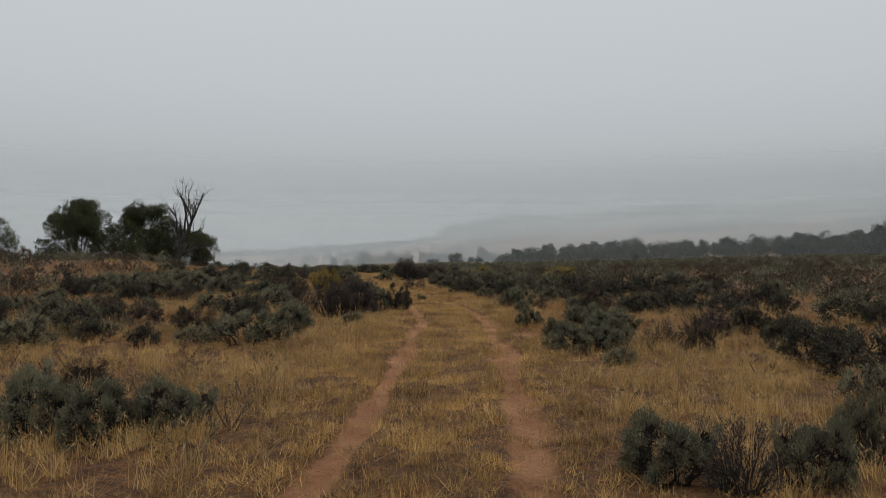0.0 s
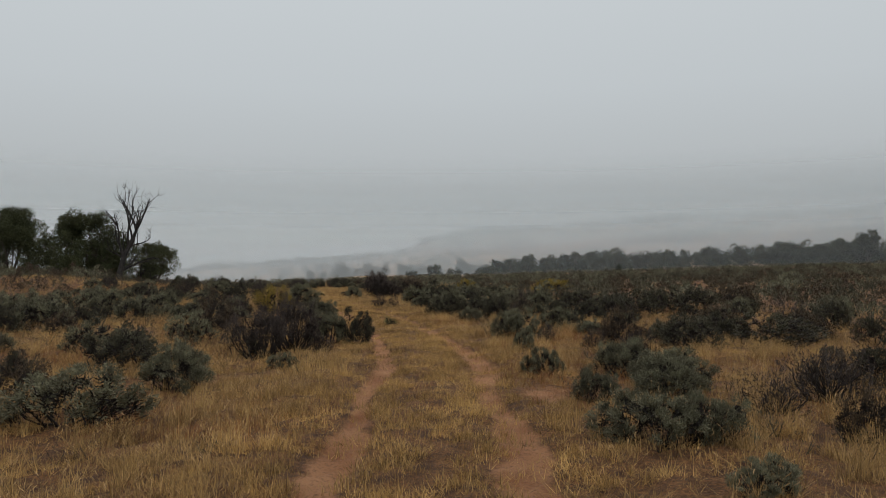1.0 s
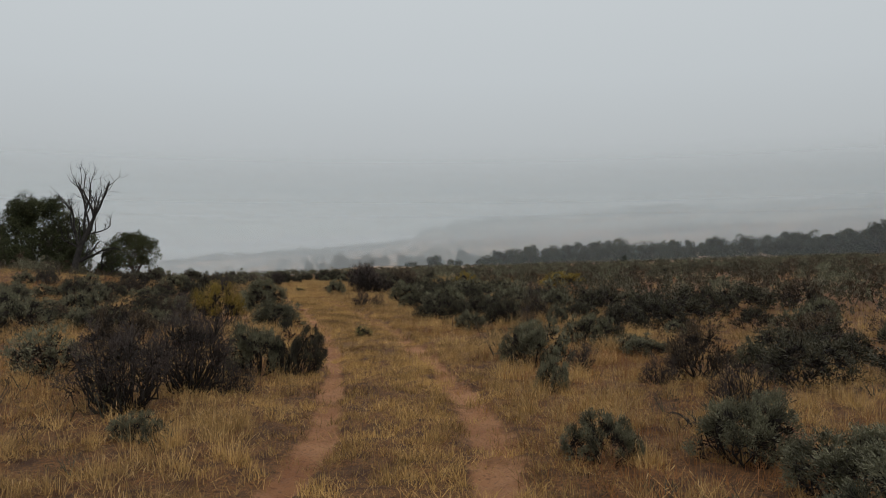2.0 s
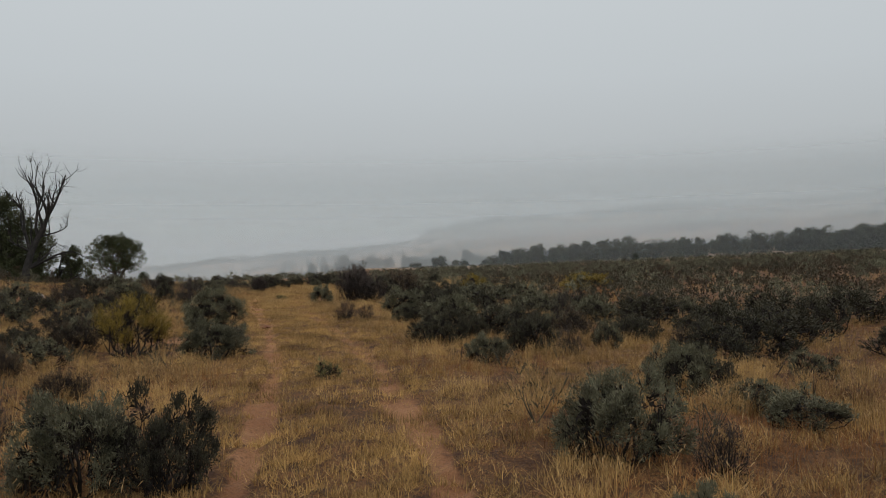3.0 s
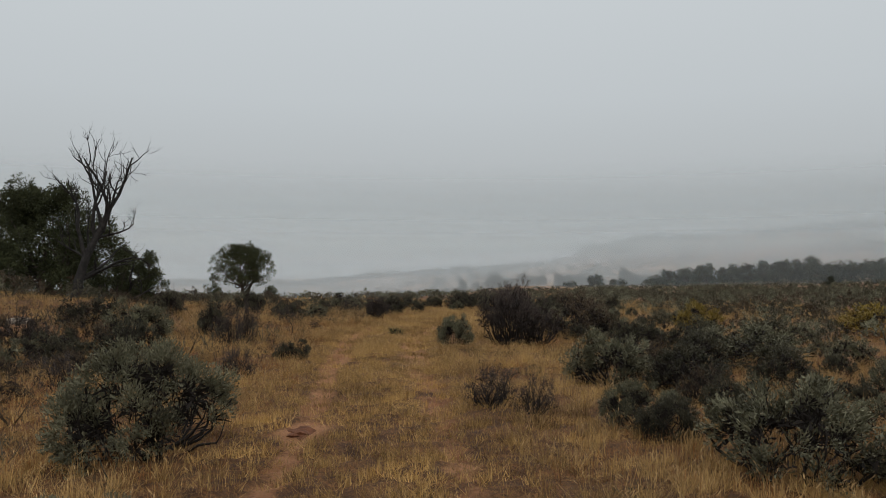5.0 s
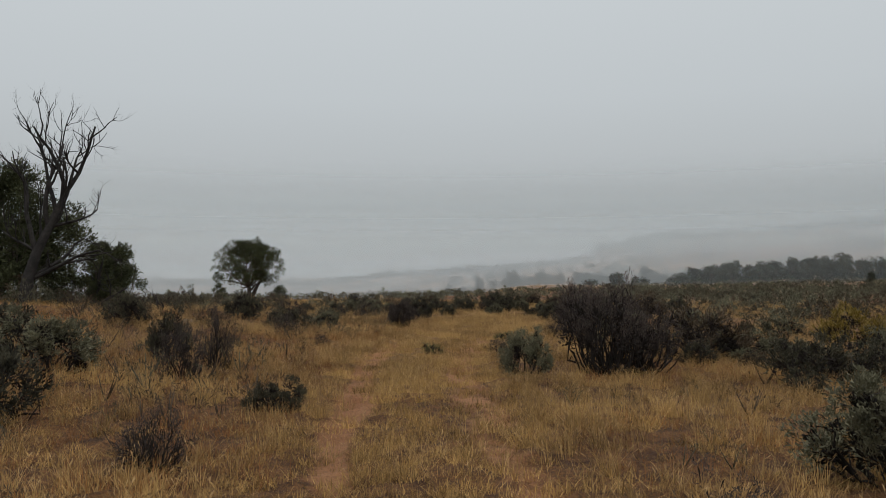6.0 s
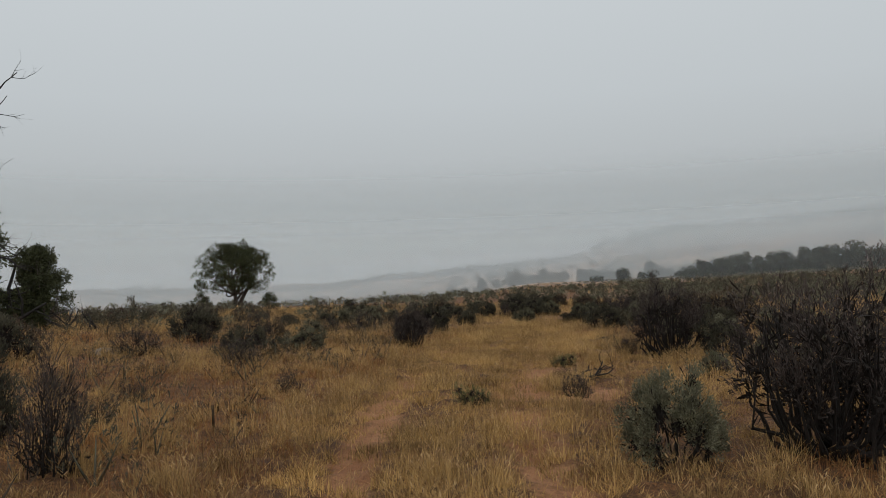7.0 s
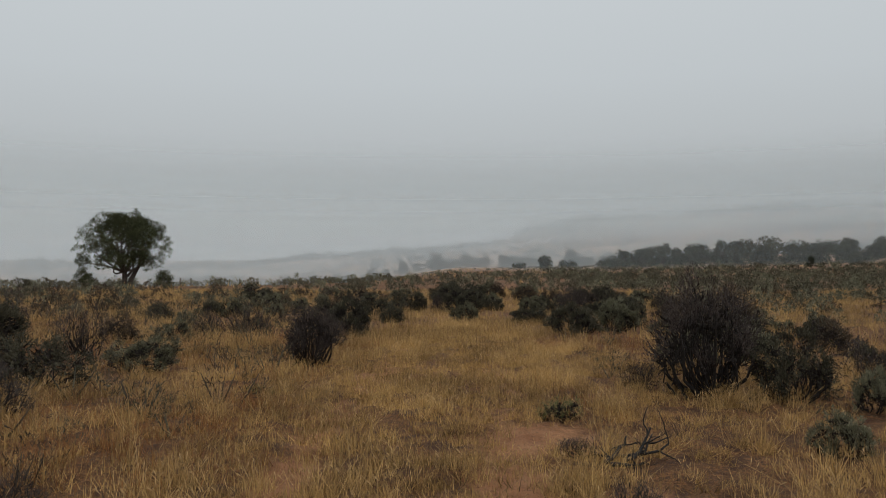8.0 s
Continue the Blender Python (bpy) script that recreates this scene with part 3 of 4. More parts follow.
def wanted(x, y):
    """Shrubs to a square metre."""
    o = x - road_x(y)
    d = np.where(o > 0, 0.84, 0.84)
    d = d * np.where((o < 0) & (o > -12) & (y > 44) & (y < 65), 0.20, 1) * np.where((o > 0) & (o < 3.2) & (y > 50) & (y < 65), 0.2, 1)
    d = d * np.where((y > 65) & (o > -26), np.where(o < 5, 0.75, 0.85), 1) * np.where((o < -26) & (y > 66), 0.3, 1)
    d = d * np.where((o < 0) & (o > -8) & (y < 14), 0.2, 1) * np.where((np.abs(o) < 4.5) & (y < 64), 0.07, 1) * np.where((o > 0) & (o < 4.5) & (y > 24) & (y < 56), 0.6, 1) * np.where((o < 0) & (o > -7.5) & (y > 44) & (y < 60), 0, 1)
    d = d * np.clip(0.85 + 1.1 * waves(x, y, 11, 41, 2), np.where((o > 5) & (y > 25), 0.5, 0.22), 1.6)
    return d * ((np.abs(o) > 2.3) | (y > 66))


def scatter(x0, x1, y0, y1, most=1.4):
    n = int((x1 - x0) * (y1 - y0) * most)
    x, y = fill.uniform(x0, x1, n), fill.uniform(y0, y1, n)
    keep = fill.uniform(0, most, n) < wanted(x, y)
    return np.stack([x[keep], y[keep]], 1)


spots, grid = [], {}
for x, y, w in TAKEN:
    grid.setdefault((int(x // 2), int(y // 2)), []).append((x, y, w))
for x, y in scatter(-36, 44, -2, 84):
    w = float(0.55 + 0.9 * fill.uniform() ** 1.5) * (0.8 if y > 65 and x - float(road_x(y)) < -4 else 1.0)
    c = (int(x // 2), int(y // 2))
    near = [q for a in (-1, 0, 1) for b in (-1, 0, 1) for q in grid.get((c[0] + a, c[1] + b), [])]
    if all((x - p) ** 2 + (y - q) ** 2 > (0.36 * w + 0.62 * s) ** 2 for p, q, s in near):
        grid.setdefault(c, []).append((x, y, w * 0.5))
        if abs(x) < 0.62 * y + 4 or x > -7 - 0.95 * (y - 36) > -40 and x < 0 or fill.uniform() < 0.08:
            spots.append((x, y, w))
spots.sort(key=lambda s: abs(s[0] - float(road_x(s[1]))) + 0.12 * abs(s[1] - 30))
SINGLE = 430
for x, y, w in spots[:SINGLE]:
    k = "gdgdbdtgbdgd"[int(fill.integers(12))]
    w *= 0.9
    plant(k, x, y, w, w * fill.uniform(0.55, 0.75), abs(x - float(road_x(y))) > 4.5)


def scrub_field(name, where, leaf, count, per, length, width, label, stems=0):
    """Many shrubs in one mesh."""
    fol = Soup()
    shapes = []
    for i in range(6):
        s = Soup()
        r = np.random.default_rng(900 + i)
        c, size = sprigs(s, r, count, per, length, width, 1.0, 0.05, 16)
        if count > 70:
            tangle(s, r, c, size, 4, 1.2)
        for _ in range(stems):
            a = r.uniform(0, 2 * np.pi)
            tube(s, [(0, 0, -0.05), (np.cos(a) * 0.15, np.sin(a) * 0.15, 0.16), (np.cos(a) * 0.30, np.sin(a) * 0.30, 0.42)], (0.02, 0.014, 0.005), 3)
        shapes.append((np.concatenate(s.v), np.concatenate(s.f) if len(s.f) == 1 else np.concatenate(s.f)))
    for x, y, w in where:
        v, f = shapes[int(fill.integers(6))]
        a = fill.uniform(0, 2 * np.pi)
        m = np.array([[np.cos(a), -np.sin(a), 0], [np.sin(a), np.cos(a), 0], [0, 0, fill.uniform(0.85, 1.1)]]) * w
        fol.add(v @ m.T + np.array([x, y, float(ground_z(x, y))]), f)
    tagged(new(name, fol.mesh(name, leaf)), label, "shrubs", kind="stuff")


rest = spots[SINGLE:]
close = [q for q in rest if abs(q[0] - float(road_x(q[1]))) < 13]
wide = [q for q in rest if abs(q[0] - float(road_x(q[1]))) >= 13]
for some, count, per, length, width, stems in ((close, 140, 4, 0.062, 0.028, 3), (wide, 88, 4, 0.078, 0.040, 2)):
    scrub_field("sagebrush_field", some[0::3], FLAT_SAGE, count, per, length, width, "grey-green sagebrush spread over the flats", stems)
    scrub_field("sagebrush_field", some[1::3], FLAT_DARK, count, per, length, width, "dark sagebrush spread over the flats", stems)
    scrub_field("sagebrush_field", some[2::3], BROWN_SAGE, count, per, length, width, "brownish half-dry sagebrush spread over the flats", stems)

small = []
for _ in range(6000):
    x, y = fill.uniform(-19, 10), fill.uniform(3, 72)
    o = x - float(road_x(y))
    if abs(o) > 1.9 and fill.uniform() < (0.95 if o < 0 and y > 40 else 0.55 if o < 0 else 0.32 if abs(o) < 8 else 0.15) * (0.7 + 0.6 * float(waves(x, y, 5, 45, 2))):
        small.append((x, y, float(0.28 + (0.55 if o < 0 and y > 40 else 0.38) * fill.uniform() ** 2)))
scrub_field("low_scrub", small[0::2], BROWN_SAGE, 40, 3, 0.10, 0.015, "low dark dry twigs and scrub in the grass", 3)
scrub_field("low_scrub", small[1::2], DARK_SAGE, 42, 3, 0.080, 0.019, "low dusky-green scrub in the grass", 3)

far = []
for _ in range(7600):
    d = 70 + 260 * fill.uniform() ** 1.4
    a = radians(fill.uniform(-48, 48))
    x, y = math.sin(a) * d - 2, 20 + math.cos(a) * d
    if y > 84 or abs(x) > 46:
        if fill.uniform() < 0.55 + 0.5 * float(waves(x, y, 26, 43, 3)) + (0.2 if x > 0 else -0.1):
            if math.degrees(a) > -3 or (d > 110 and fill.uniform() < 0.4):
                far.append((x, y, float(fill.uniform(0.7, 1.4)) * (0.7 if a < 0 else 1)))
for _ in range(2600):
    d, a = fill.uniform(62, 125), radians(fill.uniform(-42, 40))
    x, y = math.sin(a) * d - 4, 20 + math.cos(a) * d
    if y > 84 and fill.uniform() < 0.60 + 0.8 * float(waves(x, y, 13, 44, 3)) - (0.25 if a < -0.2 else 0):
        far.append((x, y, float(fill.uniform(0.6, 1.25))))
nearest = [q for q in far if math.hypot(q[0], q[1] - 20) < 98]
nearer = [q for q in far if 98 <= math.hypot(q[0], q[1] - 20) < 135]
farther = [q for q in far if math.hypot(q[0], q[1] - 20) >= 135]
for some, count, length, width in ((nearest, 90, 0.075, 0.038), (nearer, 42, 0.115, 0.070), (farther, 20, 0.19, 0.13)):
    scrub_field("far_sagebrush", some[0::2], FLAT_SAGE, count, 3, length, width, "distant grey-green sagebrush flats")
    scrub_field("far_sagebrush", some[1::2], FLAT_DARK, count, 3, length, width, "distant dark sagebrush flats")


# ---- dry grass ----
def tufts(name, x, y, blades, height, width, spread, mat, label, segments=2, lean=0.35, heads=0.0):
    r = rng
    n = len(x) * blades
    bx = np.repeat(x, blades) + r.normal(size=n) * spread
    by = np.repeat(y, blades) + r.normal(size=n) * spread
    h = np.repeat(np.broadcast_to(height, len(x)) * r.uniform(0.7, 1.25, len(x)), blades) * r.uniform(0.55, 1.15, n)
    a = r.uniform(0, 2 * np.pi, n)
    tilt = np.abs(r.normal(size=n)) * lean
    d = np.stack([np.cos(a), np.sin(a), np.zeros(n)], 1)
    s = np.stack([-np.sin(a), np.cos(a), np.zeros(n)], 1)
    turn = r.uniform(0, np.pi, n)
    s = s * np.cos(turn)[:, None] + d * np.sin(turn)[:, None]
    base = np.stack([bx, by, ground_z(bx, by) - 0.02], 1)
    up = np.array([0, 0, 1.0])
    mid = base + (up + d * tilt[:, None] * 0.5) * (h * 0.55)[:, None]
    tip = base + up * (h * (1 - 0.25 * tilt))[:, None] + d * (h * tilt * 1.25)[:, None]
    w = (width * r.uniform(0.7, 1.3, n))[:, None] / 2
    soup = Soup()
    if segments == 2:
        v = np.stack([base - s * w, base + s * w, mid + s * w * 0.8, mid - s * w * 0.8, tip], 1).reshape(-1, 3)
        b = np.arange(n)[:, None] * 5
        soup.add(v, np.concatenate([b + [0, 1, 2], b + [0, 2, 3], b + [3, 2, 4]]))
    else:
        v = np.stack([base - s * w, base + s * w, tip], 1).reshape(-1, 3)
        b = np.arange(n)[:, None] * 3
        soup.add(v, b + [0, 1, 2])
    tagged(new(name, soup.mesh(name, mat)), label, "grass", kind="stuff")
    if heads:
        k = r.uniform(size=n) < heads
        ears = Soup()
        leaves(ears, tip[k] - up * 0.035, (up + d * 0.9)[k] + r.normal(size=(int(k.sum()), 3)) * 0.2, 0.065, 0.009, r)
        tagged(new("seed_heads", ears.mesh("seed_heads", SEED)), "pale feathery seed heads of the dry grass", "grass", kind="stuff")


def grass_spots(n, x0, x1, y0, y1, keep):
    x, y = rng.uniform(x0, x1, n), rng.uniform(y0, y1, n)
    k = rng.uniform(size=n) < keep(x, y) * (1 - 0.93 * scuffed(x, y))
    return x[k], y[k]


def verge(x, y):
    o = np.abs(x - road_x(y))
    return smooth(o, 1.15, 1.9) * np.clip(0.75 + 0.8 * waves(x, y, 5, 51, 3), 0.12, 1) * np.clip(0.6 + 1.6 * waves(x, y, 1.0, 57, 2), 0.05, 1)


def trodden(x, y):
    r, inside = ruts(x, y)
    return inside * np.clip(1 - (1.1 - 0.1 * smooth(y, 32, 44)) * r, 0.0, 1) * np.clip(0.9 + 0.4 * waves(x, y, 3, 52, 2), 0.3, 1) * np.clip(0.85 + 1.3 * waves(x, y, 0.8, 59, 2), 0.34, 1) * np.clip(0.85 + 1.0 * waves(x, y, 0.4, 64, 2), 0.35, 1)


gx, gy = grass_spots(44000, -16, 11, 1, 62, lambda x, y: verge(x, y) * smooth(12 - np.abs(x - road_x(y)), 0, 5) * (1 - 0.1 * smooth(y, 38, 46) * (x < road_x(y))))
tufts("dry_grass", gx, gy, 38, 0.26, 0.0056, 0.050, STRAW, "tall straw-coloured dry bunch grass beside the track", 1, 0.55, 0.14)
gx, gy = grass_spots(150000, -11, 8, 1, 62, lambda x, y: smooth(np.abs(x - road_x(y)), 1.0, 1.6) * smooth(9 - np.abs(x - road_x(y)), 0, 4) * np.clip(0.75 + 0.6 * waves(x, y, 3, 56, 3), 0.15, 1) * np.clip(0.65 + 1.7 * waves(x, y, 1.1, 58, 3), 0.10, 1) * np.clip(0.6 + 1.8 * waves(x, y, 0.5, 63, 2), 0.08, 1))
tufts("low_dry_grass", gx, gy, 16, 0.14, 0.0062, 0.045, SHORT_STRAW, "low bent dry grass covering the soil", 1, 0.9)
gx, gy = grass_spots(21000, -16, 10, 14, 64, lambda x, y: smooth(np.abs(x - road_x(y)), 1.0, 1.7) * np.clip(0.25 + 0.9 * waves(x, y, 8, 53, 2) + 0.42 * smooth(y, 38, 46) * (x < road_x(y)), 0, 1))
tufts("rust_grass", gx, gy, 18, 0.22, 0.0055, 0.10, RUST_STRAW, "rust-coloured fine dry grass in patches", 1, 0.6)
gx, gy = grass_spots(170000, -9, 3, 2, 66, trodden)
tufts("trodden_grass", gx, gy, 13, 0.12, 0.0078, 0.045, SHORT_STRAW, "short trodden dry grass between the wheel ruts", 1, 0.7)
gx, gy = grass_spots(9000, -9, 0, 36, 68, lambda x, y: smooth(y, 38, 48) * (1 - ruts(x, y)[0]) * smooth(2.2 - np.abs(x - road_x(y)), 0, 0.8) * np.clip(0.45 + 1.0 * waves(x, y, 2.4, 60, 3), 0.05, 1))
tufts("dry_grass", gx, gy, 30, 0.22, 0.0056, 0.055, STRAW, "golden dry grass growing over the fading track", 1, 0.55, 0.12)
gx, gy = grass_spots(42000, -22, 18, 4, 64, lambda x, y: smooth(np.abs(x - road_x(y)), 6.5, 9) * smooth(17 - np.abs(x - road_x(y)), 0, 3) * np.clip(0.6 + 1.2 * waves(x, y, 1.6, 65, 3), 0.08, 1))
tufts("low_dry_grass", gx, gy, 9, 0.19, 0.0095, 0.07, SHORT_STRAW, "low dry grass between the shrubs on the flats", 1, 0.7)
gx, gy = grass_spots(30000, -30, 12, 61, 90, lambda x, y: smooth(y, 60, 63) * np.clip(0.6 + 1.0 * waves(x, y, 3.5, 66, 3), 0.06, 1))
tufts("dry_grass", gx, gy, 9, 0.27, 0.011, 0.10, STRAW, "straw-coloured dry grass past the crest", 1, 0.5)
gx, gy = grass_spots(16000, -45, 48, 4, 92, lambda x, y: ((x < -15) | (x > 10) | (y > 62)) * np.where(y > 68, 0.4, 1) * np.clip(0.6 + 0.8 * waves(x, y, 9, 54, 3), 0.1, 1))
tufts("dry_grass", gx, gy, 12, 0.30, 0.011, 0.12, STRAW, "straw-coloured dry grass over the flats", 1, 0.5)
gx, gy = grass_spots(9000, -160, 190, 80, 280, lambda x, y: np.clip(0.2 + 1.0 * waves(x, y, 34, 55, 3), 0.0, 1) * (np.abs(x) < 0.75 * y))
tufts("far_grass", gx, gy, 5, 0.40, 0.10, 0.5, STRAW, "distant pale dry grass between the shrubs", 1)


# ---- trees ----
def crown(soup, r, centres, sizes, count, per, length, width, spread):
    w = sizes ** 2 / (sizes ** 2).sum()
    which = r.choice(len(centres), count, p=w)
    d = unit(r.normal(size=(count, 3)) + np.array([0, 0, 0.2]))
    p = centres[which] + d * (sizes[which] * r.uniform(0.3, 1.0, count) ** 0.6)[:, None]
    aim = unit(d + np.array([0, 0, 0.5]))
    q = p[:, None] + r.normal(size=(count, per, 3)) * spread + aim[:, None] * r.uniform(-1, 1, (count, per, 1)) * spread
    ld = aim[:, None] + r.normal(size=(count, per, 3)) * 0.6
    k = count * per
    leaves(soup, q.reshape(-1, 3), ld.reshape(-1, 3), length * r.uniform(0.6, 1.3, k), width * r.uniform(0.6, 1.3, k), r)


def juniper(seed, height, width, trunk, count, per=9, length=0.17, width_leaf=0.085, clumps=34, top=0.9, leaf=None, trunks=1, spread=0.07, lump=(0.07, 0.135)):
    """A juniper's trunk mesh and crown mesh, rooted at the origin."""
    r = np.random.default_rng(seed)
    wood, fol = Soup(), Soup()
    tips = []
    for _ in range(trunks):
        a = r.uniform(0, 2 * np.pi)
        grow(wood, (np.cos(a) * 0.12 * (trunks > 1), np.sin(a) * 0.12 * (trunks > 1), -0.25), (np.cos(a) * 0.25, np.sin(a) * 0.25, 1), height * 0.52, height * 0.04, 3, r, 0.28, 0.2, (2, 4), 7, tips, 0.62, 5)
    a = r.uniform(0, 2 * np.pi, clumps)
    z = r.uniform(trunk, top, clumps)
    f = (z - trunk) / (top - trunk)
    q = np.sqrt(r.uniform(0.05, 1, clumps)) * width * 0.46 * np.sqrt(np.clip(1 - (1.62 * f - 0.55) ** 2, 0.22, 1))
    c = np.stack([np.cos(a) * q, np.sin(a) * q, z * height], 1)
    sizes = r.uniform(*lump, clumps) * width
    for t in c[:: max(1, clumps // 16)]:
        s = np.linspace(0, 1, 5)[:, None]
        root = np.array([0, 0, trunk * height * 0.7])
        tube(wood, root * (1 - s) + t * s + np.sin(s * np.pi) * r.normal(size=3) * 0.06 * width, np.linspace(0.022, 0.006, 5) * height * 0.6, 5)
    crown(fol, r, c, sizes, count, per, length, width_leaf, spread)
    return wood.mesh("juniper_trunk", BARK, True), fol.mesh("juniper_crown", leaf or JUNIPER)


def tree(name, meshes, x, y, label, group="", turn=0.0, scale=1.0, category="tree"):
    root = tagged(new(name), label, category, group)
    part("trunk", meshes[0], root)
    part("crown", meshes[1], root)
    root.matrix_basis = pose(x, y, float(land(x, y)) - 0.03, 0, 0, turn)
    root.scale = (scale, scale, scale)
    return root


tree("juniper_tree", juniper(11, 5.1, 6.3, 0.31, 5200, 9, 0.105, 0.050, trunks=2, top=0.93, clumps=110, lump=(0.045, 0.085), spread=0.055), -30.7, 94.6, "lone round-crowned juniper on twin trunks above the sage", "junipers")
tree("juniper_tree", juniper(12, 4.7, 6.0, 0.06, 8000, 9, 0.120, 0.054, clumps=130, trunks=2, lump=(0.060, 0.110), spread=0.06), -22.2, 57.8, "dense bushy dark juniper beside a dead tree", "junipers")
tree("juniper_tree", juniper(13, 5.5, 6.2, 0.06, 7500, 9, 0.120, 0.054, clumps=130, lump=(0.060, 0.110), spread=0.06), -28.4, 60.0, "broad dark-green juniper on a low rise", "junipers")
tree("juniper_tree", juniper(14, 2.9, 2.3, 0.10, 2600, 9, 0.090, 0.038, clumps=60, lump=(0.06, 0.11), spread=0.045), -23.5, 65.3, "small compact dark juniper behind fallen branches", "junipers")
tree("juniper_tree", juniper(15, 3.8, 4.4, 0.06, 2400, 9, 0.115, 0.055, clumps=60), -31.5, 53.5, "low dark juniper on a low rise", "junipers")
tree("juniper_tree", juniper(16, 2.2, 1.7, 0.04, 1500, 8, 0.090, 0.040, clumps=40, spread=0.045), -18.6, 59.4, "small dark juniper under the dead tree", "junipers")
tree("juniper_tree", juniper(17, 1.1, 1.3, 0.06, 420, 7, 0.090, 0.045, clumps=18), -27.6, 93.8, "knee-high juniper seedling beside the lone juniper", "junipers")
tree("juniper_tree", juniper(18, 1.5, 1.2, 0.12, 420, 7, 0.090, 0.045, clumps=18), -32.3, 92.6, "ragged young juniper beside the lone juniper", "junipers")


def dead_tree(x, y):
    r = np.random.default_rng(5)
    root = tagged(new("dead_tree"), "bare dead juniper with a forked trunk and spiky branches", "tree")
    trunk = Soup()
    spine = np.array([[0, 0, -0.3], [0.12, 0, 0.8], [0.36, 0.05, 1.7], [0.70, 0.05, 2.5], [0.90, 0, 3.0], [1.15, 0.05, 3.65]])
    tube(trunk, spine, (0.25, 0.19, 0.16, 0.13, 0.11, 0.07), 8)
    part("trunk", trunk.mesh("trunk", DEADWOOD, True), root, "dark split trunk leaning slightly")
    for i, d, length, radius, lift in (
            (2, (-0.18, 0.2, 1.0), 2.7, 0.085, 0.35), (3, (-0.45, -0.2, 1.0), 3.0, 0.075, 0.45), (5, (0.10, 0.1, 1.0), 2.5, 0.070, 0.35), (4, (-0.30, -0.2, 1.0), 2.6, 0.065, 0.4),
            (5, (0.75, 0.1, 0.80), 2.5, 0.070, 0.25), (3, (0.80, -0.2, 0.95), 2.6, 0.075, 0.25), (3, (0.95, 0.2, 0.40), 1.6, 0.050, 0.15), (1, (0.90, -0.1, 0.75), 2.4, 0.070, -0.1),
            (1, (0.95, 0.3, 0.45), 2.3, 0.060, -0.15), (2, (-0.90, 0.2, 0.80), 1.4, 0.050, 0.4), (4, (0.40, -0.6, 0.9), 1.9, 0.055, 0.35), (2, (0.5, 0.7, 0.8), 1.7, 0.055, 0.3)):
        limb = Soup()
        grow(limb, spine[i], d, length, radius * 1.15, 3, r, 0.34, lift, (3, 4), 6, None, 0.52, 6)
        part("limb", limb.mesh("limb", DEADWOOD, True), root)
    root.matrix_basis = pose(x, y, float(land(x, y)) - 0.05, 0, 0, 34)
    root.scale = (0.94, 0.90, 0.92)


dead_tree(-19.3, 55.8)


def fallen_branch(x, y, size, seed, label, turn):
    r = np.random.default_rng(seed)
    s = Soup()
    a = radians(turn)
    for k in range(4):
        b = a + r.normal() * 0.5
        grow(s, (r.normal() * 0.2 * size, r.normal() * 0.2 * size, 0.03), (np.cos(b), np.sin(b), 0.22), size * r.uniform(0.7, 1.1), 0.045 * size, 2, r, 0.6, 0.05, (2, 4), 5, None, 0.6, 5)
    ob = tagged(new("fallen_branch", s.mesh("fallen_branch", DEADWOOD, True)), label, "branch", "fallen branches")
    ob.location = (x, y, float(ground_z(x, y)))


fallen_branch(-19.0, 58.6, 1.6, 61, "bleached twisted branches fallen under the dead tree", 10)
fallen_branch(-17.4, 59.9, 1.3, 62, "dark crooked branches lying among the sage", -15)
fallen_branch(-21.6, 60.5, 1.7, 65, "dark broken branches heaped in the grass", 160)
fallen_branch(3.5, 19.6, 0.42, 63, "charred broken stump with splayed splinters", 130)
fallen_branch(-4.6, 53.4, 0.45, 64, "dark low dead twigs on bare soil", 30)



def lump(name, x, y, size, height, mat, label, category, seed, rough=0.16):
    """A low irregular lump of stone or soil."""
    r = np.random.default_rng(seed)
    bm = bmesh.new()
    bmesh.ops.create_icosphere(bm, subdivisions=3, radius=1.0)
    for v in bm.verts:
        k = 1 + rough * noise.noise(v.co * 1.7 + Vector((seed, 0, 0))) * 2 + rough * 0.5 * noise.noise(v.co * 5.0 + Vector((0, seed, 0)))
        v.co = Vector((v.co.x * size * k, v.co.y * size * 0.7 * k, max(v.co.z, -0.35) * height * k))
    me = bpy.data.meshes.new(name)
    bm.to_mesh(me)
    bm.free()
    me.materials.append(mat)
    ob = tagged(new(name, me), label, category)
    ob.location = (x, y, float(ground_z(x, y)))
    ob.rotation_euler = (0, 0, r.uniform(0, 6.28))


lump("flat_rock", -14.0, 46.2, 0.45, 0.12, ROCK, "pale flat rock lying in dry grass", "rock", 3)
lump("flat_rock", -13.2, 54.5, 0.30, 0.10, ROCK, "small pale stone among dead shrubs", "rock", 8)
lump("dirt_mound", -3.65, 37.9, 0.27, 0.06, RED_DIRT, "low mound of dark red crumbled soil", "soil mound", 5, 0.3)

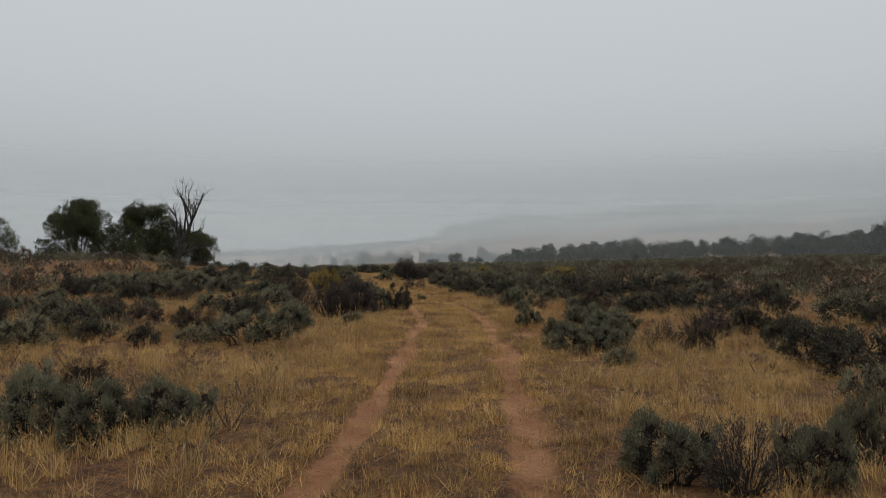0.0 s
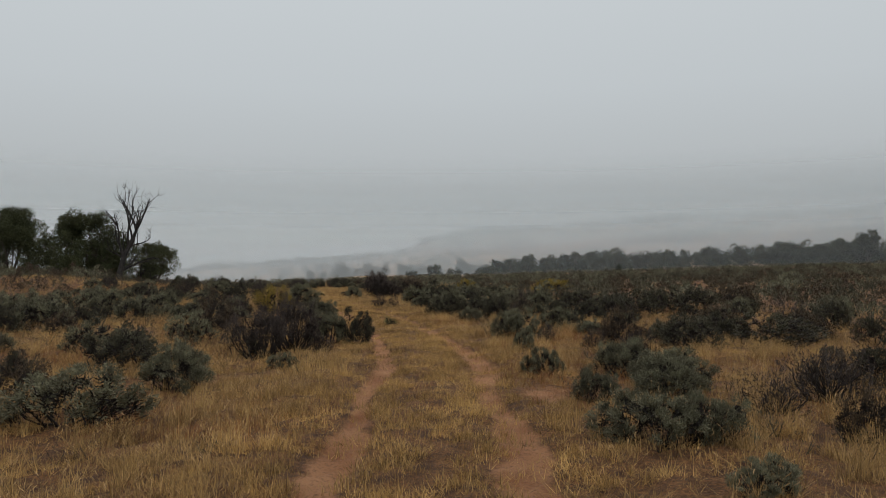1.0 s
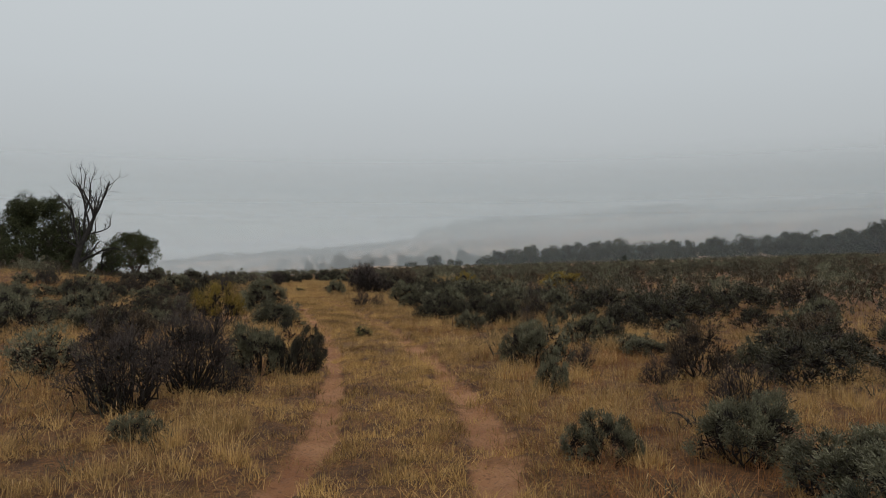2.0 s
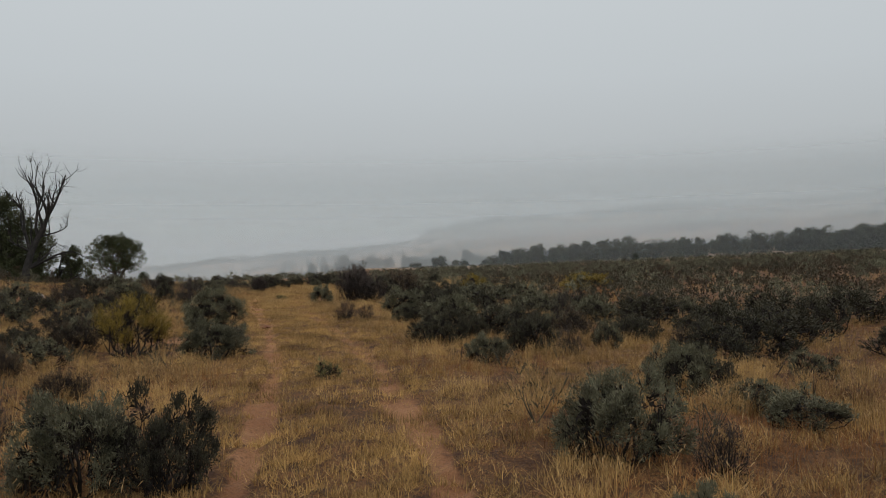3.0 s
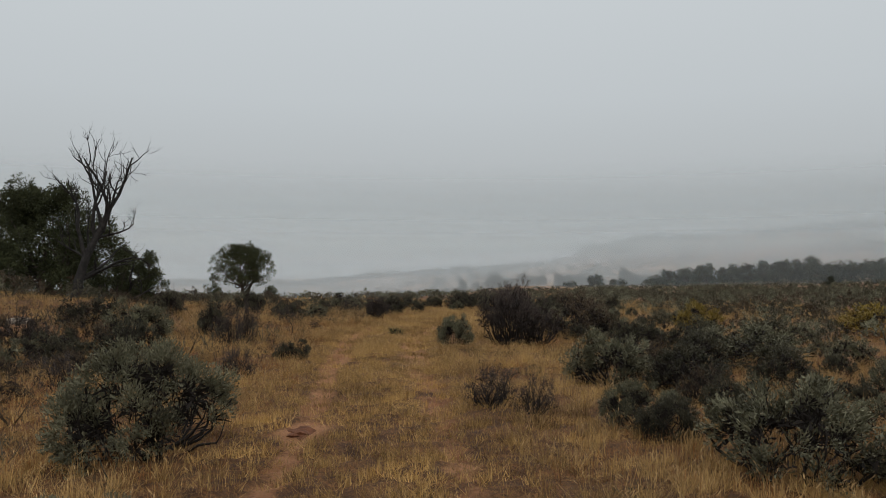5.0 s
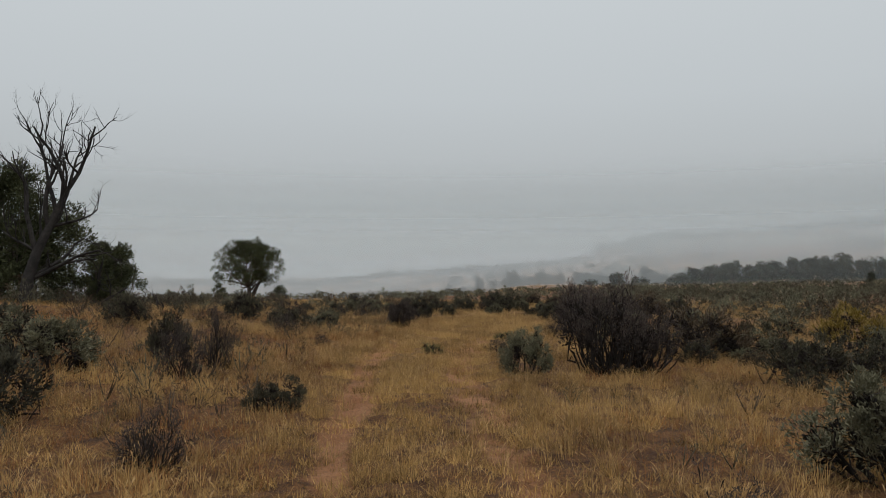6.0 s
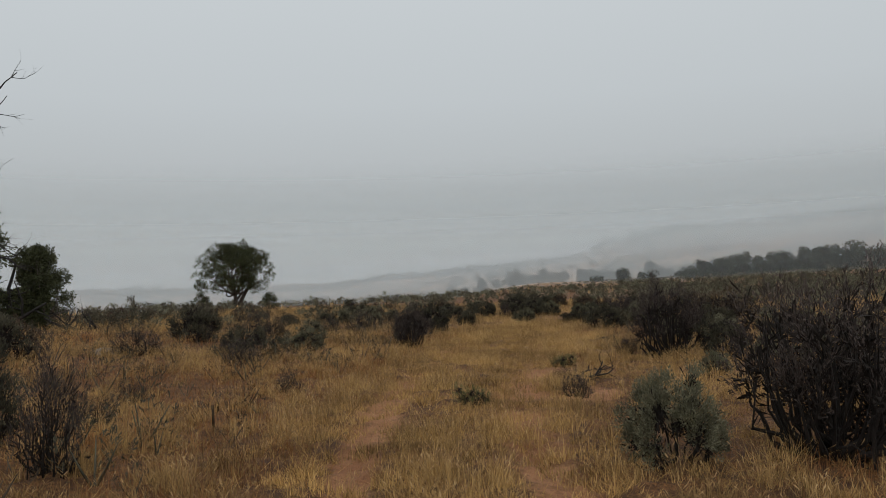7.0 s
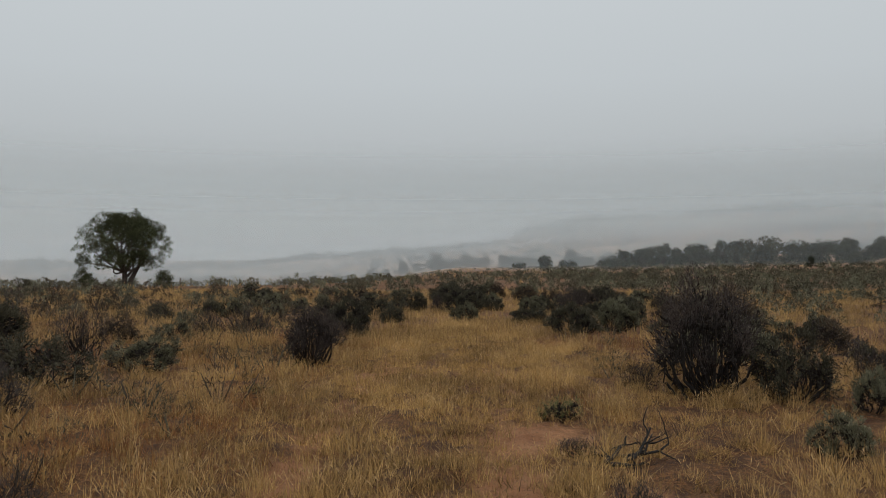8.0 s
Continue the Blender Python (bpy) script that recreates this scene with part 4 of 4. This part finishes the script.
# belt of junipers across the flats
BELT = [juniper(40 + i, 4.7 + 0.35 * i, 8.0 - 0.45 * i, 0.0, 900, 5, 0.27, 0.24, 24, 0.82, FAR_JUNIPER, 0, 0.12, (0.12, 0.21)) for i in range(5)]
belt = np.random.default_rng(90)
for i in range(58):
    u = (i + belt.uniform(-0.4, 0.4)) / 58
    az = radians(4.5 + 39 * max(u, 0.0) ** 0.95)
    d = 262 + 18 * math.sin(u * 17) + belt.uniform(-14, 22) - 20 * u
    x, y = math.sin(az) * d, 14 + math.cos(az) * d
    s = belt.uniform(0.66, 1.28) * (0.85 + 0.5 * u)
    tree("distant_juniper", BELT[i % 5], x, y, "dark hazy juniper in the belt across the flats", "juniper belt", belt.uniform(0, 360), s)
for i in range(44):
    az = radians(7 + 38 * (i + belt.uniform(-0.5, 0.5)) / 44)
    d = 300 + belt.uniform(-12, 26)
    tree("distant_juniper", BELT[int(belt.integers(5))], math.sin(az) * d, 14 + math.cos(az) * d, "dark hazy juniper in the belt across the flats", "juniper belt", belt.uniform(0, 360), belt.uniform(0.85, 1.25))
for i in range(30):
    az = radians(-9 + 19 * (i + belt.uniform(-0.7, 0.7)) / 30)
    d = 388 + belt.uniform(-8, 34)
    if i % 7 != 3:
        tree("distant_juniper", BELT[int(belt.integers(5))], math.sin(az) * d, 14 + math.cos(az) * d, "pale foggy juniper at the foot of the hills", "foggy junipers", belt.uniform(0, 360), belt.uniform(0.8, 1.35))
for x, y, s in ((2.6, 292, 0.72), (-5.6, 300, 0.55), (21.5, 268, 0.9), (27.8, 262, 1.0), (12.0, 330, 0.8), (5.0, 345, 0.8), (46, 190, 0.32), (60, 205, 0.38), (96, 208, 1.15), (103, 206, 1.05), (111, 202, 1.2), (118, 205, 1.1), (127, 200, 1.15)):
    tree("distant_juniper", BELT[int(belt.integers(5))], x, y, "hazy round juniper standing alone on the sage flats", "juniper belt", belt.uniform(0, 360), s)

# trees dotted over the foggy hills
woods = Soup()
for _ in range(4600):
    d = 390 + 425 * belt.uniform() ** (0.8 if belt.uniform() < 0.85 else 0.12)
    az = radians(belt.uniform(-46, 46))
    x, y = math.sin(az) * d, 20 + math.cos(az) * d
    if belt.uniform() > 0.55 + 0.7 * float(waves(x, y, 120, 61, 3)):
        continue
    s = belt.uniform(1.8, 3.2) * (1.5 if d > 690 else 1.0)
    k = 12
    dd = unit(belt.normal(size=(k, 3)))
    leaves(woods, np.array([x, y, float(land(x, y)) + s * 0.5]) + dd * np.array([s, s, s * 0.8]) * 0.5, dd + belt.normal(size=(k, 3)) * 0.5, s * 0.75, s * 0.9, belt)
tagged(new("hill_woods", woods.mesh("hill_woods", FAR_JUNIPER)), "foggy dark trees dotted over the hillsides", "trees", kind="stuff")


# ---- fence line ----
def fence():
    root = tagged(new("wire_fence"), "low weathered post-and-rail fence far across the grass", "fence")
    for k, (x, y) in enumerate(((-42.5, 129.0), (-41.5, 129.5), (-39.6, 130.3), (-38.2, 130.9), (-36.7, 131.5))):
        s = Soup()
        z = float(land(x, y))
        tube(s, [(x, y, z - 0.3), (x + 0.02, y, z + 0.6), (x + 0.03, y, z + 1.15 + 0.1 * math.sin(k * 3.0))], (0.10, 0.09, 0.08), 6)
        part("post", s.mesh("post", POST), root)
    s = Soup()
    tube(s, [(x, y, float(land(x, y)) + 0.7) for x, y in ((-44.0, 128.4), (-42.5, 129.0), (-39.6, 130.3), (-36.7, 131.5))], [0.04] * 4, 4)
    part("rail", s.mesh("rail", POST), root)


fence()
